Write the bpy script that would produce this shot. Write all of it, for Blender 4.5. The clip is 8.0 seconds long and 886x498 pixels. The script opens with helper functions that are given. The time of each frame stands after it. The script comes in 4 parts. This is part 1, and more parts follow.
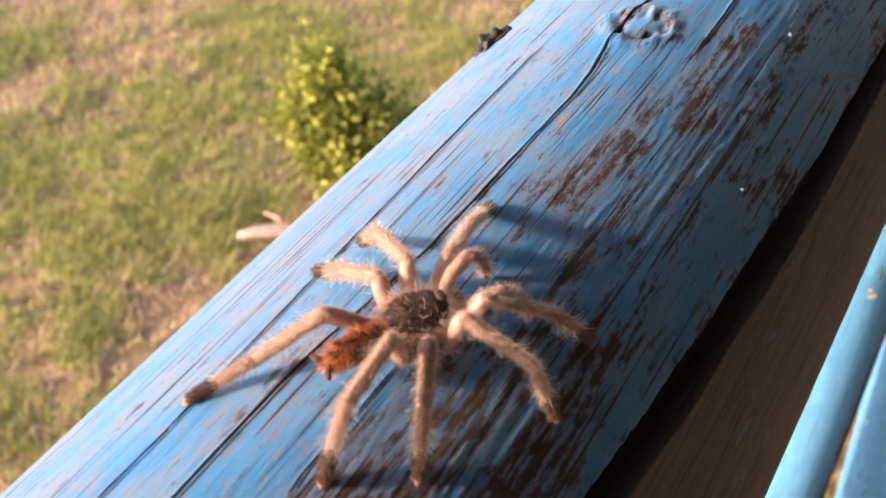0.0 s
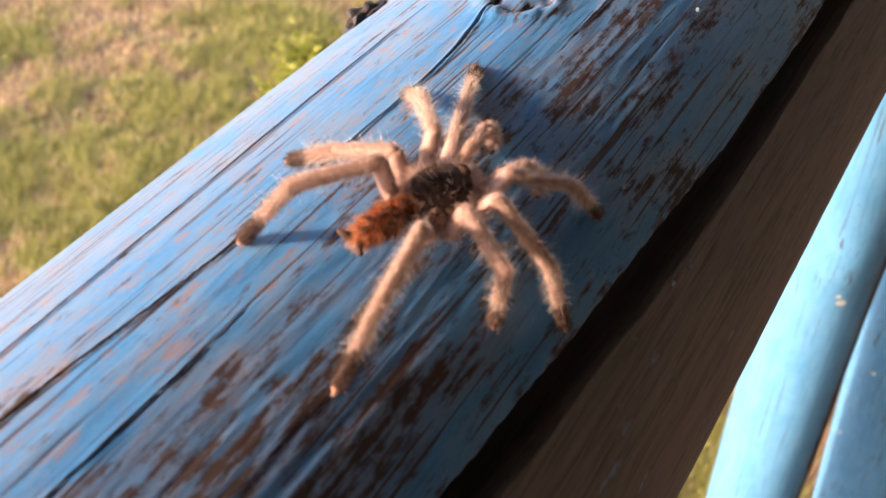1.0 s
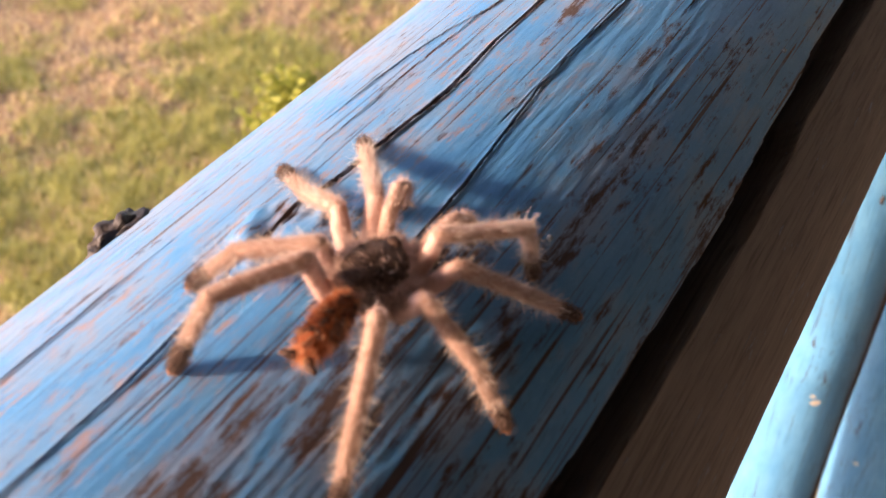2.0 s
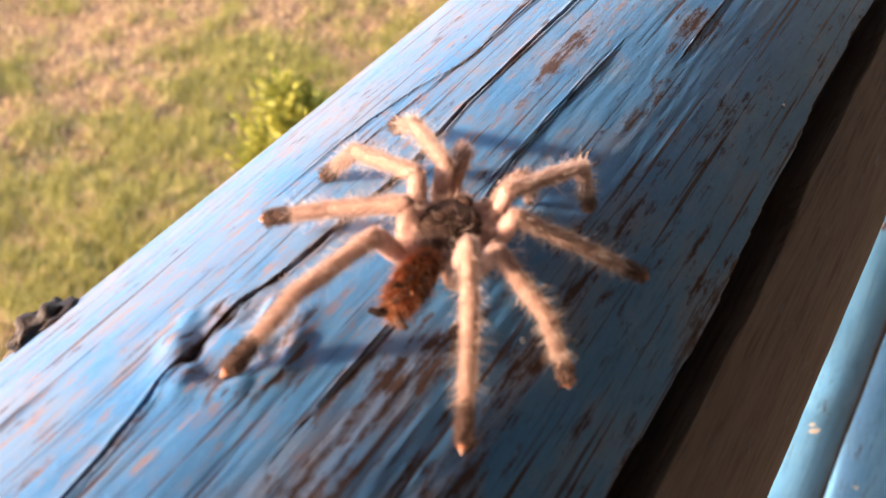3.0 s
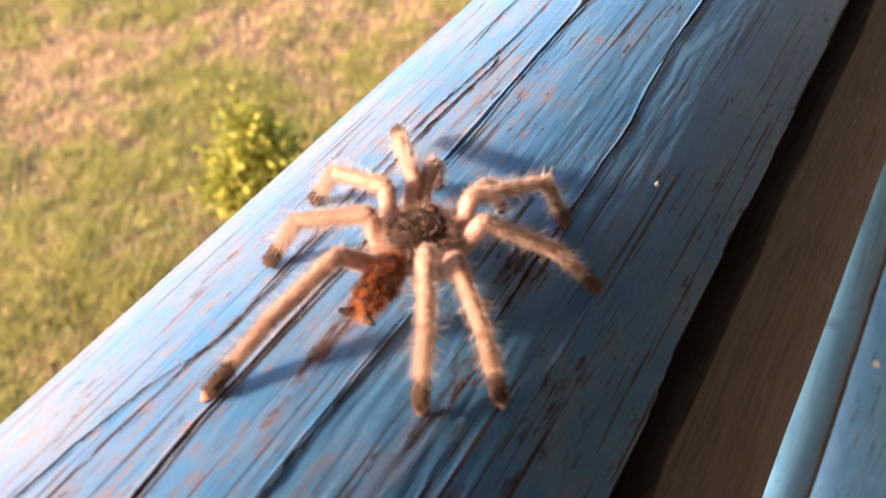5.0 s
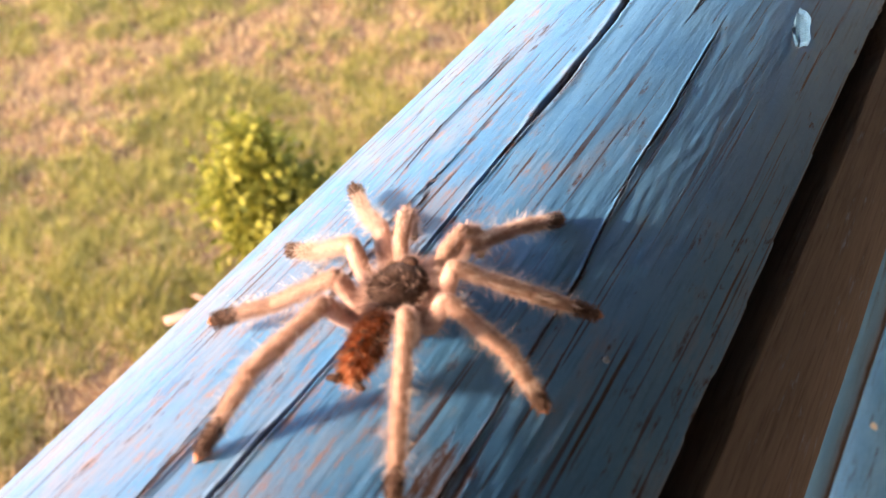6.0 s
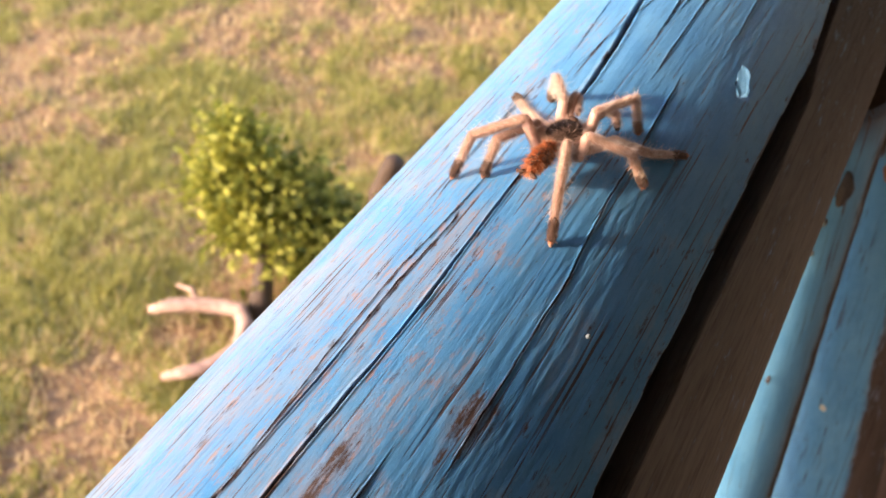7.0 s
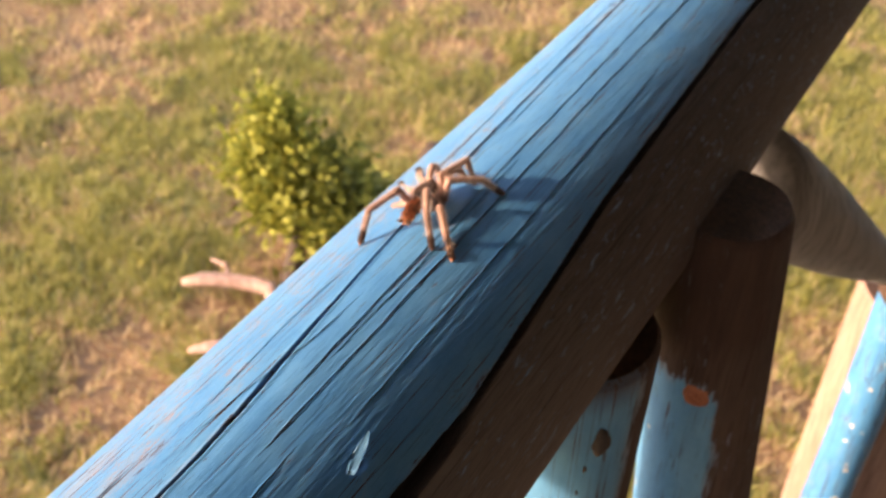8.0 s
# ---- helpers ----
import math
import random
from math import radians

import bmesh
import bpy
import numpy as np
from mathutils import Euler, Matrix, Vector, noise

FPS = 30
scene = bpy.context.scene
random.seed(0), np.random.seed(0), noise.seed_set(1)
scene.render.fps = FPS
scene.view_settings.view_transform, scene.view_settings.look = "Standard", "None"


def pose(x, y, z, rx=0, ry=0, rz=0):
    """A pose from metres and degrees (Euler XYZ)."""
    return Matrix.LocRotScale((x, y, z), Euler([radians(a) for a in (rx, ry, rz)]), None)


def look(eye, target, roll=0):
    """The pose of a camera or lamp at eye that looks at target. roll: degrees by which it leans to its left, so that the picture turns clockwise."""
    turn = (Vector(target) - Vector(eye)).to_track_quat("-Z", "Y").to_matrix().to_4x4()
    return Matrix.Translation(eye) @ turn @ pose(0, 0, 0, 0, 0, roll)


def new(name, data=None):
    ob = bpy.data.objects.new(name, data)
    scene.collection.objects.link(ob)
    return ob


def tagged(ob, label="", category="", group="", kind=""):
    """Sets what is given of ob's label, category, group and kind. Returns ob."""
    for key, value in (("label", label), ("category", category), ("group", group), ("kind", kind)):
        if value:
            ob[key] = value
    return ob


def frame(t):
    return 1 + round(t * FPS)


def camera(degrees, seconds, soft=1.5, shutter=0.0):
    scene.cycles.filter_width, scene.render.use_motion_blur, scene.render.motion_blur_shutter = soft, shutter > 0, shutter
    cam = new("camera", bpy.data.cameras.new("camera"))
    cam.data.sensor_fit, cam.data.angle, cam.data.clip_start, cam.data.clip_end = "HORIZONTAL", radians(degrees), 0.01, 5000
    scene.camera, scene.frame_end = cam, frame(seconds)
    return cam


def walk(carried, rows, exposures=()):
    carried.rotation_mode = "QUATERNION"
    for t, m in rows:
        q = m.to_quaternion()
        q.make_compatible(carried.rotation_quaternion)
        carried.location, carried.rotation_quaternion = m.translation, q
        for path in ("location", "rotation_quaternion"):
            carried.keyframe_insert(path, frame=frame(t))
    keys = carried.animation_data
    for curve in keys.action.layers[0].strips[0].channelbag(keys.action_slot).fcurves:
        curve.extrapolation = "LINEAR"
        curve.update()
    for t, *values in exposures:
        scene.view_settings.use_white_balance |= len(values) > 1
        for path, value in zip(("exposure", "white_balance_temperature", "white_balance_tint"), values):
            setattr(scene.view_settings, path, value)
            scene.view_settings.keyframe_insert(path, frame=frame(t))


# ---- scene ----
RAIL_Z = 3.56          # height of the rail's axis over the grass
RAIL_R = 0.07

cam = camera(45.0, 8.0, soft=1.5, shutter=0.05)
cam.data.dof.use_dof = True
cam.data.dof.focus_distance = 0.255
cam.data.dof.aperture_fstop = 29.0
walk(cam, [
    (0.0, pose(0.0860, -0.1918, RAIL_Z + 0.2148, 49.04, 0.90, 30.74)),
    (0.5, pose(0.1028, -0.1826, RAIL_Z + 0.2011, 49.19, 0.50, 30.71)),
    (1.0, pose(0.0994, -0.1489, RAIL_Z + 0.1897, 49.07, 0.44, 30.71)),
    (1.5, pose(0.0940, -0.0874, RAIL_Z + 0.1889, 49.85, 0.35, 30.40)),
    (2.0, pose(0.0912, -0.0525, RAIL_Z + 0.1832, 50.29, 0.64, 30.25)),
    (2.2, pose(0.0857, -0.0420, RAIL_Z + 0.1873, 50.43, 0.68, 30.20)),
    (3.3, pose(0.0820, -0.0219, RAIL_Z + 0.1806, 50.29, 0.59, 29.94)),
    (3.5, pose(0.0813, -0.0173, RAIL_Z + 0.1816, 50.28, 0.32, 30.18)),
    (4.0, pose(0.0836, -0.0057, RAIL_Z + 0.1838, 50.70, -0.05, 29.46)),
    (4.5, pose(0.0883, 0.0201, RAIL_Z + 0.1842, 50.64, 0.30, 28.85)),
    (5.0, pose(0.0815, 0.0531, RAIL_Z + 0.1898, 51.17, 1.28, 27.84)),
    (5.2, pose(0.0784, 0.0661, RAIL_Z + 0.1912, 51.44, 1.40, 27.83)),
    (6.3, pose(0.0738, 0.1048, RAIL_Z + 0.1944, 51.42, 1.09, 27.92)),
    (6.5, pose(0.0750, 0.1016, RAIL_Z + 0.2013, 51.07, 0.22, 28.19)),
    (7.0, pose(0.0903, 0.0461, RAIL_Z + 0.2430, 51.00, 0.13, 27.38)),
    (7.2, pose(0.1124, 0.0316, RAIL_Z + 0.2828, 50.59, 0.31, 27.16)),
    (7.5, pose(0.1569, 0.0226, RAIL_Z + 0.3542, 50.84, -0.21, 28.08)),
    (7.8, pose(0.1766, 0.0734, RAIL_Z + 0.3485, 50.12, -0.47, 30.12)),
    (8.0, pose(0.1803, 0.1854, RAIL_Z + 0.3562, 49.15, -0.75, 32.29)),
], [(0.0, 1.70, 7200, 24), (2.2, 1.76, 7650, 31), (3.5, 1.93, 7800, 30), (4.2, 1.92, 7700, 26), (5.0, 1.95, 8200, 32), (6.5, 1.93, 7900, 27), (7.2, 1.73, 7450, 23), (8.0, 1.56, 8100, 26)])

# ---- sky, sun ----
SUN_EL, SUN_TO = radians(21), Vector((-0.72, -0.694))
world = bpy.data.worlds.new("sky")
scene.world = world
world.use_nodes = True
wt = world.node_tree
sky = wt.nodes.new("ShaderNodeTexSky")
sky.sky_type = "NISHITA"
sky.sun_disc = False
sky.sun_elevation = SUN_EL
sky.sun_rotation = math.atan2(SUN_TO.x, SUN_TO.y) % math.tau
wt.links.new(sky.outputs[0], wt.nodes["Background"].inputs[0])
wt.nodes["Background"].inputs[1].default_value = 0.202
sun = new("sun", bpy.data.lights.new("sun", "SUN"))
sun.data.energy, sun.data.angle, sun.data.color = 3.3, radians(3.5), (1.0, 0.80, 0.58)
to_sun = Vector((SUN_TO.x * math.cos(SUN_EL), SUN_TO.y * math.cos(SUN_EL), math.sin(SUN_EL)))
sun.matrix_world = look(to_sun * 20, (0, 0, 0))


# ---- materials ----
def material(name):
    m = bpy.data.materials.new(name)
    m.use_nodes = True
    nt = m.node_tree
    return m, nt, nt.nodes["Principled BSDF"]


def node(nt, kind, **inputs):
    n = nt.nodes.new(kind)
    for key, value in inputs.items():
        n.inputs[key.replace("_", " ")].default_value = value
    return n


def noise_tex(nt, scale, stretch=(1, 1, 1), detail=4.0, rough=0.55, source="Object"):
    """Noise over the object's own space, stretched by the three factors."""
    co = nt.nodes.new("ShaderNodeTexCoord")
    mp = nt.nodes.new("ShaderNodeMapping")
    mp.inputs["Scale"].default_value = stretch
    nt.links.new(co.outputs[source], mp.inputs["Vector"])
    n = node(nt, "ShaderNodeTexNoise", Scale=scale, Detail=detail, Roughness=rough)
    nt.links.new(mp.outputs[0], n.inputs["Vector"])
    return n.outputs["Fac"]


def ramp(nt, fac, stops):
    r = nt.nodes.new("ShaderNodeValToRGB")
    els = r.color_ramp.elements
    while len(els) < len(stops):
        els.new(0.5)
    for e, (at, c) in zip(els, stops):
        e.position, e.color = at, (*c, 1) if len(c) == 3 else (c[0], c[0], c[0], 1)
    nt.links.new(fac, r.inputs[0])
    return r.outputs[0]


def mix(nt, fac, a, b):
    n = nt.nodes.new("ShaderNodeMix")
    n.data_type = "RGBA"
    for sock, value in ((n.inputs[0], fac), (n.inputs[6], a), (n.inputs[7], b)):
        if isinstance(value, (tuple, float, int)):
            sock.default_value = value if isinstance(value, (float, int)) else (*value, 1)
        else:
            nt.links.new(value, sock)
    return n.outputs[2]


def calc(nt, op, a, b=0.0, clamp=False):
    n = nt.nodes.new("ShaderNodeMath")
    n.operation, n.use_clamp = op, clamp
    for sock, value in zip(n.inputs, (a, b)):
        if isinstance(value, (float, int)):
            sock.default_value = value
        else:
            nt.links.new(value, sock)
    return n.outputs[0]


def attr(nt, name):
    n = nt.nodes.new("ShaderNodeAttribute")
    n.attribute_name = name
    return n.outputs["Fac"]


def bump(nt, bsdf, height, strength, distance):
    b = node(nt, "ShaderNodeBump", Strength=strength, Distance=distance)
    nt.links.new(height, b.inputs["Height"])
    nt.links.new(b.outputs[0], bsdf.inputs["Normal"])


def painted_wood(name, paint, paint_pale, axis=1, grain=900.0, chips=0.0):
    """Old gloss paint over timber: bare brown wood where the 'wear' attribute is high, hairline cracks along the grain."""
    def along(f):
        return tuple(f if k == axis else 1 for k in range(3))
    m, nt, bsdf = material(name)
    fine = noise_tex(nt, grain, along(0.055), 5, 0.65)
    streak = noise_tex(nt, grain * 0.40, along(0.09), 6, 0.7)
    blotch = noise_tex(nt, 85, along(0.45), 5, 0.62)
    grit = noise_tex(nt, grain * 1.4, along(0.5), 3, 0.6)
    coat = mix(nt, ramp(nt, blotch, [(0.3, (0.0,)), (0.75, (1.0,))]), paint, paint_pale)
    coat = mix(nt, ramp(nt, fine, [(0.30, (0.6,)), (0.46, (0.0,))]), coat, tuple(c * 0.5 for c in paint))
    coat = mix(nt, ramp(nt, grit, [(0.55, (0.0,)), (0.8, (0.5,))]), coat, tuple(c * 1.2 for c in paint_pale))
    wood = mix(nt, streak, (0.022, 0.015, 0.015), (0.095, 0.060, 0.054))
    wood = mix(nt, ramp(nt, fine, [(0.34, (0.9,)), (0.52, (0.0,))]), wood, (0.028, 0.016, 0.012))
    weathered = mix(nt, streak, (0.095, 0.080, 0.074), (0.235, 0.205, 0.19))
    weathered = mix(nt, ramp(nt, fine, [(0.34, (0.6,)), (0.52, (0.0,))]), weathered, (0.06, 0.05, 0.045))
    wood = mix(nt, attr(nt, "grey"), wood, weathered)
    scab = noise_tex(nt, grain * 0.42, along(0.32), 6, 0.72)
    wear = calc(nt, "ADD", attr(nt, "wear"), calc(nt, "MULTIPLY", calc(nt, "SUBTRACT", streak, 0.5), 1.0))
    wear = calc(nt, "ADD", wear, calc(nt, "MULTIPLY", calc(nt, "SUBTRACT", blotch, 0.5), 0.7))
    wear = calc(nt, "ADD", wear, calc(nt, "MULTIPLY", calc(nt, "SUBTRACT", scab, 0.5), 2.3))
    wear = calc(nt, "ADD", wear, calc(nt, "MULTIPLY", calc(nt, "SUBTRACT", fine, 0.5), 1.7))
    tired = calc(nt, "ADD", attr(nt, "wear"), calc(nt, "MULTIPLY", attr(nt, "bleach"), 0.165))
    tired = calc(nt, "ADD", tired, calc(nt, "MULTIPLY", calc(nt, "SUBTRACT", blotch, 0.5), 1.6))
    tired = calc(nt, "ADD", tired, calc(nt, "MULTIPLY", calc(nt, "SUBTRACT", streak, 0.5), 0.8))
    faded = ramp(nt, tired, [(0.22, (0.0,)), (0.72, (0.62,))])
    coat = mix(nt, faded, coat, (0.215, 0.225, 0.275))
    fleck = ramp(nt, noise_tex(nt, grain * 0.8, along(0.2), 4, 0.7), [(0.52, (0.0,)), (0.66, (0.85,))])
    fleck = calc(nt, "MULTIPLY", fleck, ramp(nt, calc(nt, "ADD", attr(nt, "bleach"), calc(nt, "MULTIPLY", calc(nt, "SUBTRACT", blotch, 0.5), 2.5)), [(0.45, (0.0,)), (1.2, (1.0,))]))
    coat = mix(nt, fleck, coat, (0.26, 0.18, 0.17))
    bare = ramp(nt, wear, [(0.38, (0.0,)), (0.74, (1.0,))])
    col = mix(nt, bare, coat, wood)
    if chips:
        spots = ramp(nt, noise_tex(nt, 38, (1, 1, 1), 2), [(chips, (0.0,)), (chips + 0.015, (1.0,))])
        col = mix(nt, spots, col, (0.62, 0.55, 0.47))
    fissure = ramp(nt, noise_tex(nt, grain * 0.75, along(0.018), 2.5, 0.55), [(0.345, (1.0,)), (0.37, (0.0,))])
    hairline = ramp(nt, noise_tex(nt, grain * 1.3, along(0.010), 1.5, 0.5), [(0.322, (0.85,)), (0.347, (0.0,))])
    fissure = calc(nt, "MAXIMUM", fissure, hairline)
    fissure = calc(nt, "MULTIPLY", fissure, ramp(nt, calc(nt, "ADD", blotch, calc(nt, "MULTIPLY", attr(nt, "wear"), 0.5)), [(0.38, (0.25,)), (0.56, (0.95,))]))
    fissure = calc(nt, "MULTIPLY", fissure, calc(nt, "SUBTRACT", 1.0, calc(nt, "MULTIPLY", attr(nt, "grey"), 0.75)))
    # the attribute holds cracks on the rail, and the darkened areas of the posts
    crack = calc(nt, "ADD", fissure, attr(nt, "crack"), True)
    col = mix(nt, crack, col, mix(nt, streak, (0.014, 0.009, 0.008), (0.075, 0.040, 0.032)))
    nt.links.new(col, bsdf.inputs["Base Color"])
    nt.links.new(ramp(nt, bare, [(0.0, (0.50,)), (1.0, (0.85,))]), bsdf.inputs["Roughness"])
    bsdf.inputs["Specular IOR Level"].default_value = 0.38
    relief = calc(nt, "SUBTRACT", calc(nt, "ADD", fine, streak), calc(nt, "MULTIPLY", fissure, 1.0))
    relief = calc(nt, "ADD", calc(nt, "SUBTRACT", relief, calc(nt, "MULTIPLY", bare, 0.45)), calc(nt, "MULTIPLY", scab, 0.5))
    bump(nt, bsdf, relief, 0.36, 0.0005)
    return m


BLUE, BLUE_PALE = (0.037, 0.212, 0.485), (0.080, 0.290, 0.545)
RAIL_PAINT = painted_wood("flaking_blue_paint", BLUE, BLUE_PALE)
POST_PAINT = painted_wood("blue_post_paint", (0.058, 0.245, 0.48), (0.105, 0.32, 0.55), 2, 500.0, 0.74)
CHIPPED_PAINT = painted_wood("chipped_blue_paint", BLUE, BLUE_PALE, 2, 400.0, 0.66)


def plain(name, a, b, scale, stretch=(1, 1, 1), rough=0.8, height=0.001, strength=0.4):
    m, nt, bsdf = material(name)
    big = noise_tex(nt, scale, stretch, 4)
    small = noise_tex(nt, scale * 7, stretch, 4)
    col = mix(nt, ramp(nt, big, [(0.3, (0.0,)), (0.7, (1.0,))]), a, b)
    col = mix(nt, ramp(nt, small, [(0.35, (0.6,)), (0.6, (0.0,))]), col, tuple(c * 0.5 for c in a))
    nt.links.new(col, bsdf.inputs["Base Color"])
    bsdf.inputs["Roughness"].default_value = rough
    bump(nt, bsdf, small, strength, height)
    return m


GREY_WOOD = plain("grey_weathered_wood", (0.19, 0.185, 0.19), (0.27, 0.265, 0.265), 20, (1, 1, 0.15))
BROWN_WOOD = plain("bare_brown_wood", (0.29, 0.17, 0.13), (0.43, 0.28, 0.225), 26, (1, 1, 0.08))
ORANGE_WOOD = plain("bare_orange_wood", (0.26, 0.085, 0.045), (0.42, 0.16, 0.09), 120)
DARK_WOOD = plain("dark_end_grain", (0.055, 0.03, 0.02), (0.11, 0.06, 0.04), 60)
KNOT_DARK = plain("dark_resin_knot", (0.02, 0.016, 0.018), (0.06, 0.05, 0.055), 500, rough=0.55, height=0.0006)
FLAKE = plain("curled_blue_flake", (0.07, 0.27, 0.50), (0.15, 0.37, 0.58), 300, rough=0.5, height=0.0003)
CRUMB = plain("pale_grit", (0.13, 0.20, 0.27), (0.24, 0.30, 0.36), 900, rough=0.8, height=0.0002)
PALE_CHIP = plain("pale_chipped_undercoat", (0.55, 0.53, 0.50), (0.75, 0.73, 0.70), 300, height=0.0003)
DEAD_WOOD = plain("pale_dead_branch", (0.26, 0.155, 0.125), (0.54, 0.37, 0.315), 30)
BARK = plain("shrub_bark", (0.04, 0.026, 0.018), (0.10, 0.065, 0.047), 60)


def fuzzy(name, a, b, scale=700.0, rough=0.75):
    m, nt, bsdf = material(name)
    col = mix(nt, ramp(nt, noise_tex(nt, scale, (1, 1, 1), 4), [(0.3, (0.0,)), (0.7, (1.0,))]), a, b)
    nt.links.new(col, bsdf.inputs["Base Color"])
    bsdf.inputs["Roughness"].default_value = rough
    bsdf.inputs["Specular IOR Level"].default_value = 0.15
    bump(nt, bsdf, noise_tex(nt, scale * 3, (1, 1, 0.4), 3), 0.5, 0.0004)
    return m


def strands(name, a, b, rough=0.5, through_light=0.0):
    """Colour of single hairs or blades, which differ from one to the next."""
    m, nt, bsdf = material(name)
    geo = nt.nodes.new("ShaderNodeNewGeometry")
    nt.links.new(mix(nt, geo.outputs["Random Per Island"], a, b), bsdf.inputs["Base Color"])
    bsdf.inputs["Roughness"].default_value = rough
    bsdf.inputs["Specular IOR Level"].default_value = 0.2
    if through_light:
        tr = nt.nodes.new("ShaderNodeBsdfTranslucent")
        nt.links.new(mix(nt, geo.outputs["Random Per Island"], a, b), tr.inputs[0])
        mx = nt.nodes.new("ShaderNodeMixShader")
        mx.inputs[0].default_value = through_light
        nt.links.new(bsdf.outputs[0], mx.inputs[1])
        nt.links.new(tr.outputs[0], mx.inputs[2])
        nt.links.new(mx.outputs[0], nt.nodes["Material Output"].inputs[0])
    return m


LEG_PEACH = fuzzy("peach_leg_velvet", (0.466, 0.299, 0.257), (0.616, 0.434, 0.387))
LEG_TAN = fuzzy("tan_leg_skin", (0.307, 0.191, 0.154), (0.485, 0.322, 0.266))
LEG_BROWN = fuzzy("brown_leg_skin", (0.22, 0.14, 0.115), (0.40, 0.27, 0.225))
TARSUS_DARK = fuzzy("dark_leg_tip", (0.040, 0.024, 0.020), (0.10, 0.058, 0.046))
PAD_PINK = fuzzy("pink_foot_pad", (0.32, 0.13, 0.075), (0.44, 0.19, 0.115))
CARAPACE = fuzzy("dark_carapace", (0.035, 0.024, 0.022), (0.12, 0.08, 0.067), 500, 0.6)
ABDOMEN = fuzzy("rust_abdomen", (0.17, 0.042, 0.016), (0.40, 0.125, 0.045), 450)
HAIR_PEACH = strands("peach_leg_hair", (0.541, 0.373, 0.322), (0.765, 0.606, 0.550), 0.6, 0.45)
HAIR_PALE = strands("pale_leg_hair", (0.429, 0.299, 0.257), (0.709, 0.560, 0.503), 0.6, 0.45)
HAIR_BROWN = strands("brown_leg_hair", (0.34, 0.22, 0.18), (0.70, 0.52, 0.44), 0.6, 0.4)
BRISTLE = strands("pale_bristle", (0.70, 0.58, 0.51), (0.94, 0.87, 0.82), 0.4, 0.4)
HAIR_ORANGE = strands("orange_belly_hair", (0.32, 0.085, 0.036), (0.62, 0.25, 0.125), 0.5, 0.35)
HAIR_TUFT = strands("pale_orange_tuft", (0.62, 0.27, 0.13), (0.80, 0.47, 0.30), 0.5, 0.4)
HAIR_DARK = strands("dark_back_hair", (0.028, 0.019, 0.017), (0.24, 0.16, 0.13), 0.6, 0.2)


# ---- building helpers ----
def mesh_object(name, bm, mat, parent=None, smooth=True):
    me = bpy.data.meshes.new(name)
    bm.to_mesh(me)
    bm.free()
    if mat:
        me.materials.append(mat)
    if smooth:
        me.polygons.foreach_set("use_smooth", [True] * len(me.polygons))
    ob = new(name, me)
    ob.parent = parent
    return ob


def part(name, bm, mat, parent, label="", smooth=True):
    ob = mesh_object(name, bm, mat, parent, smooth)
    if label:
        ob["label"] = label
    return ob


def raw_mesh(name, verts, faces, mat, parent=None, smooth=False):
    me = bpy.data.meshes.new(name)
    me.from_pydata([tuple(v) for v in verts], [], faces)
    me.materials.append(mat)
    if smooth:
        me.polygons.foreach_set("use_smooth", [True] * len(me.polygons))
    ob = new(name, me)
    ob.parent = parent
    return ob


class Field:
    """Smooth random field over two coordinates."""

    def __init__(self, seed):
        self.grid = np.random.RandomState(seed).rand(256, 256)

    def at(self, u, v):
        iu, iv = np.floor(u).astype(int), np.floor(v).astype(int)
        fu, fv = u - iu, v - iv
        fu, fv = fu * fu * (3 - 2 * fu), fv * fv * (3 - 2 * fv)
        g = self.grid
        a, b = g[iu % 256, iv % 256], g[(iu + 1) % 256, iv % 256]
        c, d = g[iu % 256, (iv + 1) % 256], g[(iu + 1) % 256, (iv + 1) % 256]
        return (a * (1 - fu) + b * fu) * (1 - fv) + (c * (1 - fu) + d * fu) * fv - 0.5


def tube(bm, points, radii, sides=12, wobble=0.0, closed=True):
    """A bent tube through the points, with rounded ends."""
    pts = [Vector(p) for p in points]
    rings, side = [], None
    for i, p in enumerate(pts):
        d = (pts[min(i + 1, len(pts) - 1)] - pts[max(i - 1, 0)]).normalized()
        side = d.orthogonal().normalized() if side is None else (side - d * side.dot(d)).normalized()
        other = d.cross(side)
        ring = []
        for k in range(sides):
            a = math.tau * k / sides
            r = radii[i] * (1 + wobble * noise.noise(p * 40 + Vector((math.cos(a), math.sin(a), i * 0.3)) * 1.7))
            ring.append(bm.verts.new(p + (side * math.cos(a) + other * math.sin(a)) * r))
        rings.append(ring)
    for a, b in zip(rings, rings[1:]):
        for k in range(sides):
            bm.faces.new((a[k], a[(k + 1) % sides], b[(k + 1) % sides], b[k]))
    if closed:
        bm.faces.new(rings[0][::-1])
        bm.faces.new(rings[-1])
    return bm


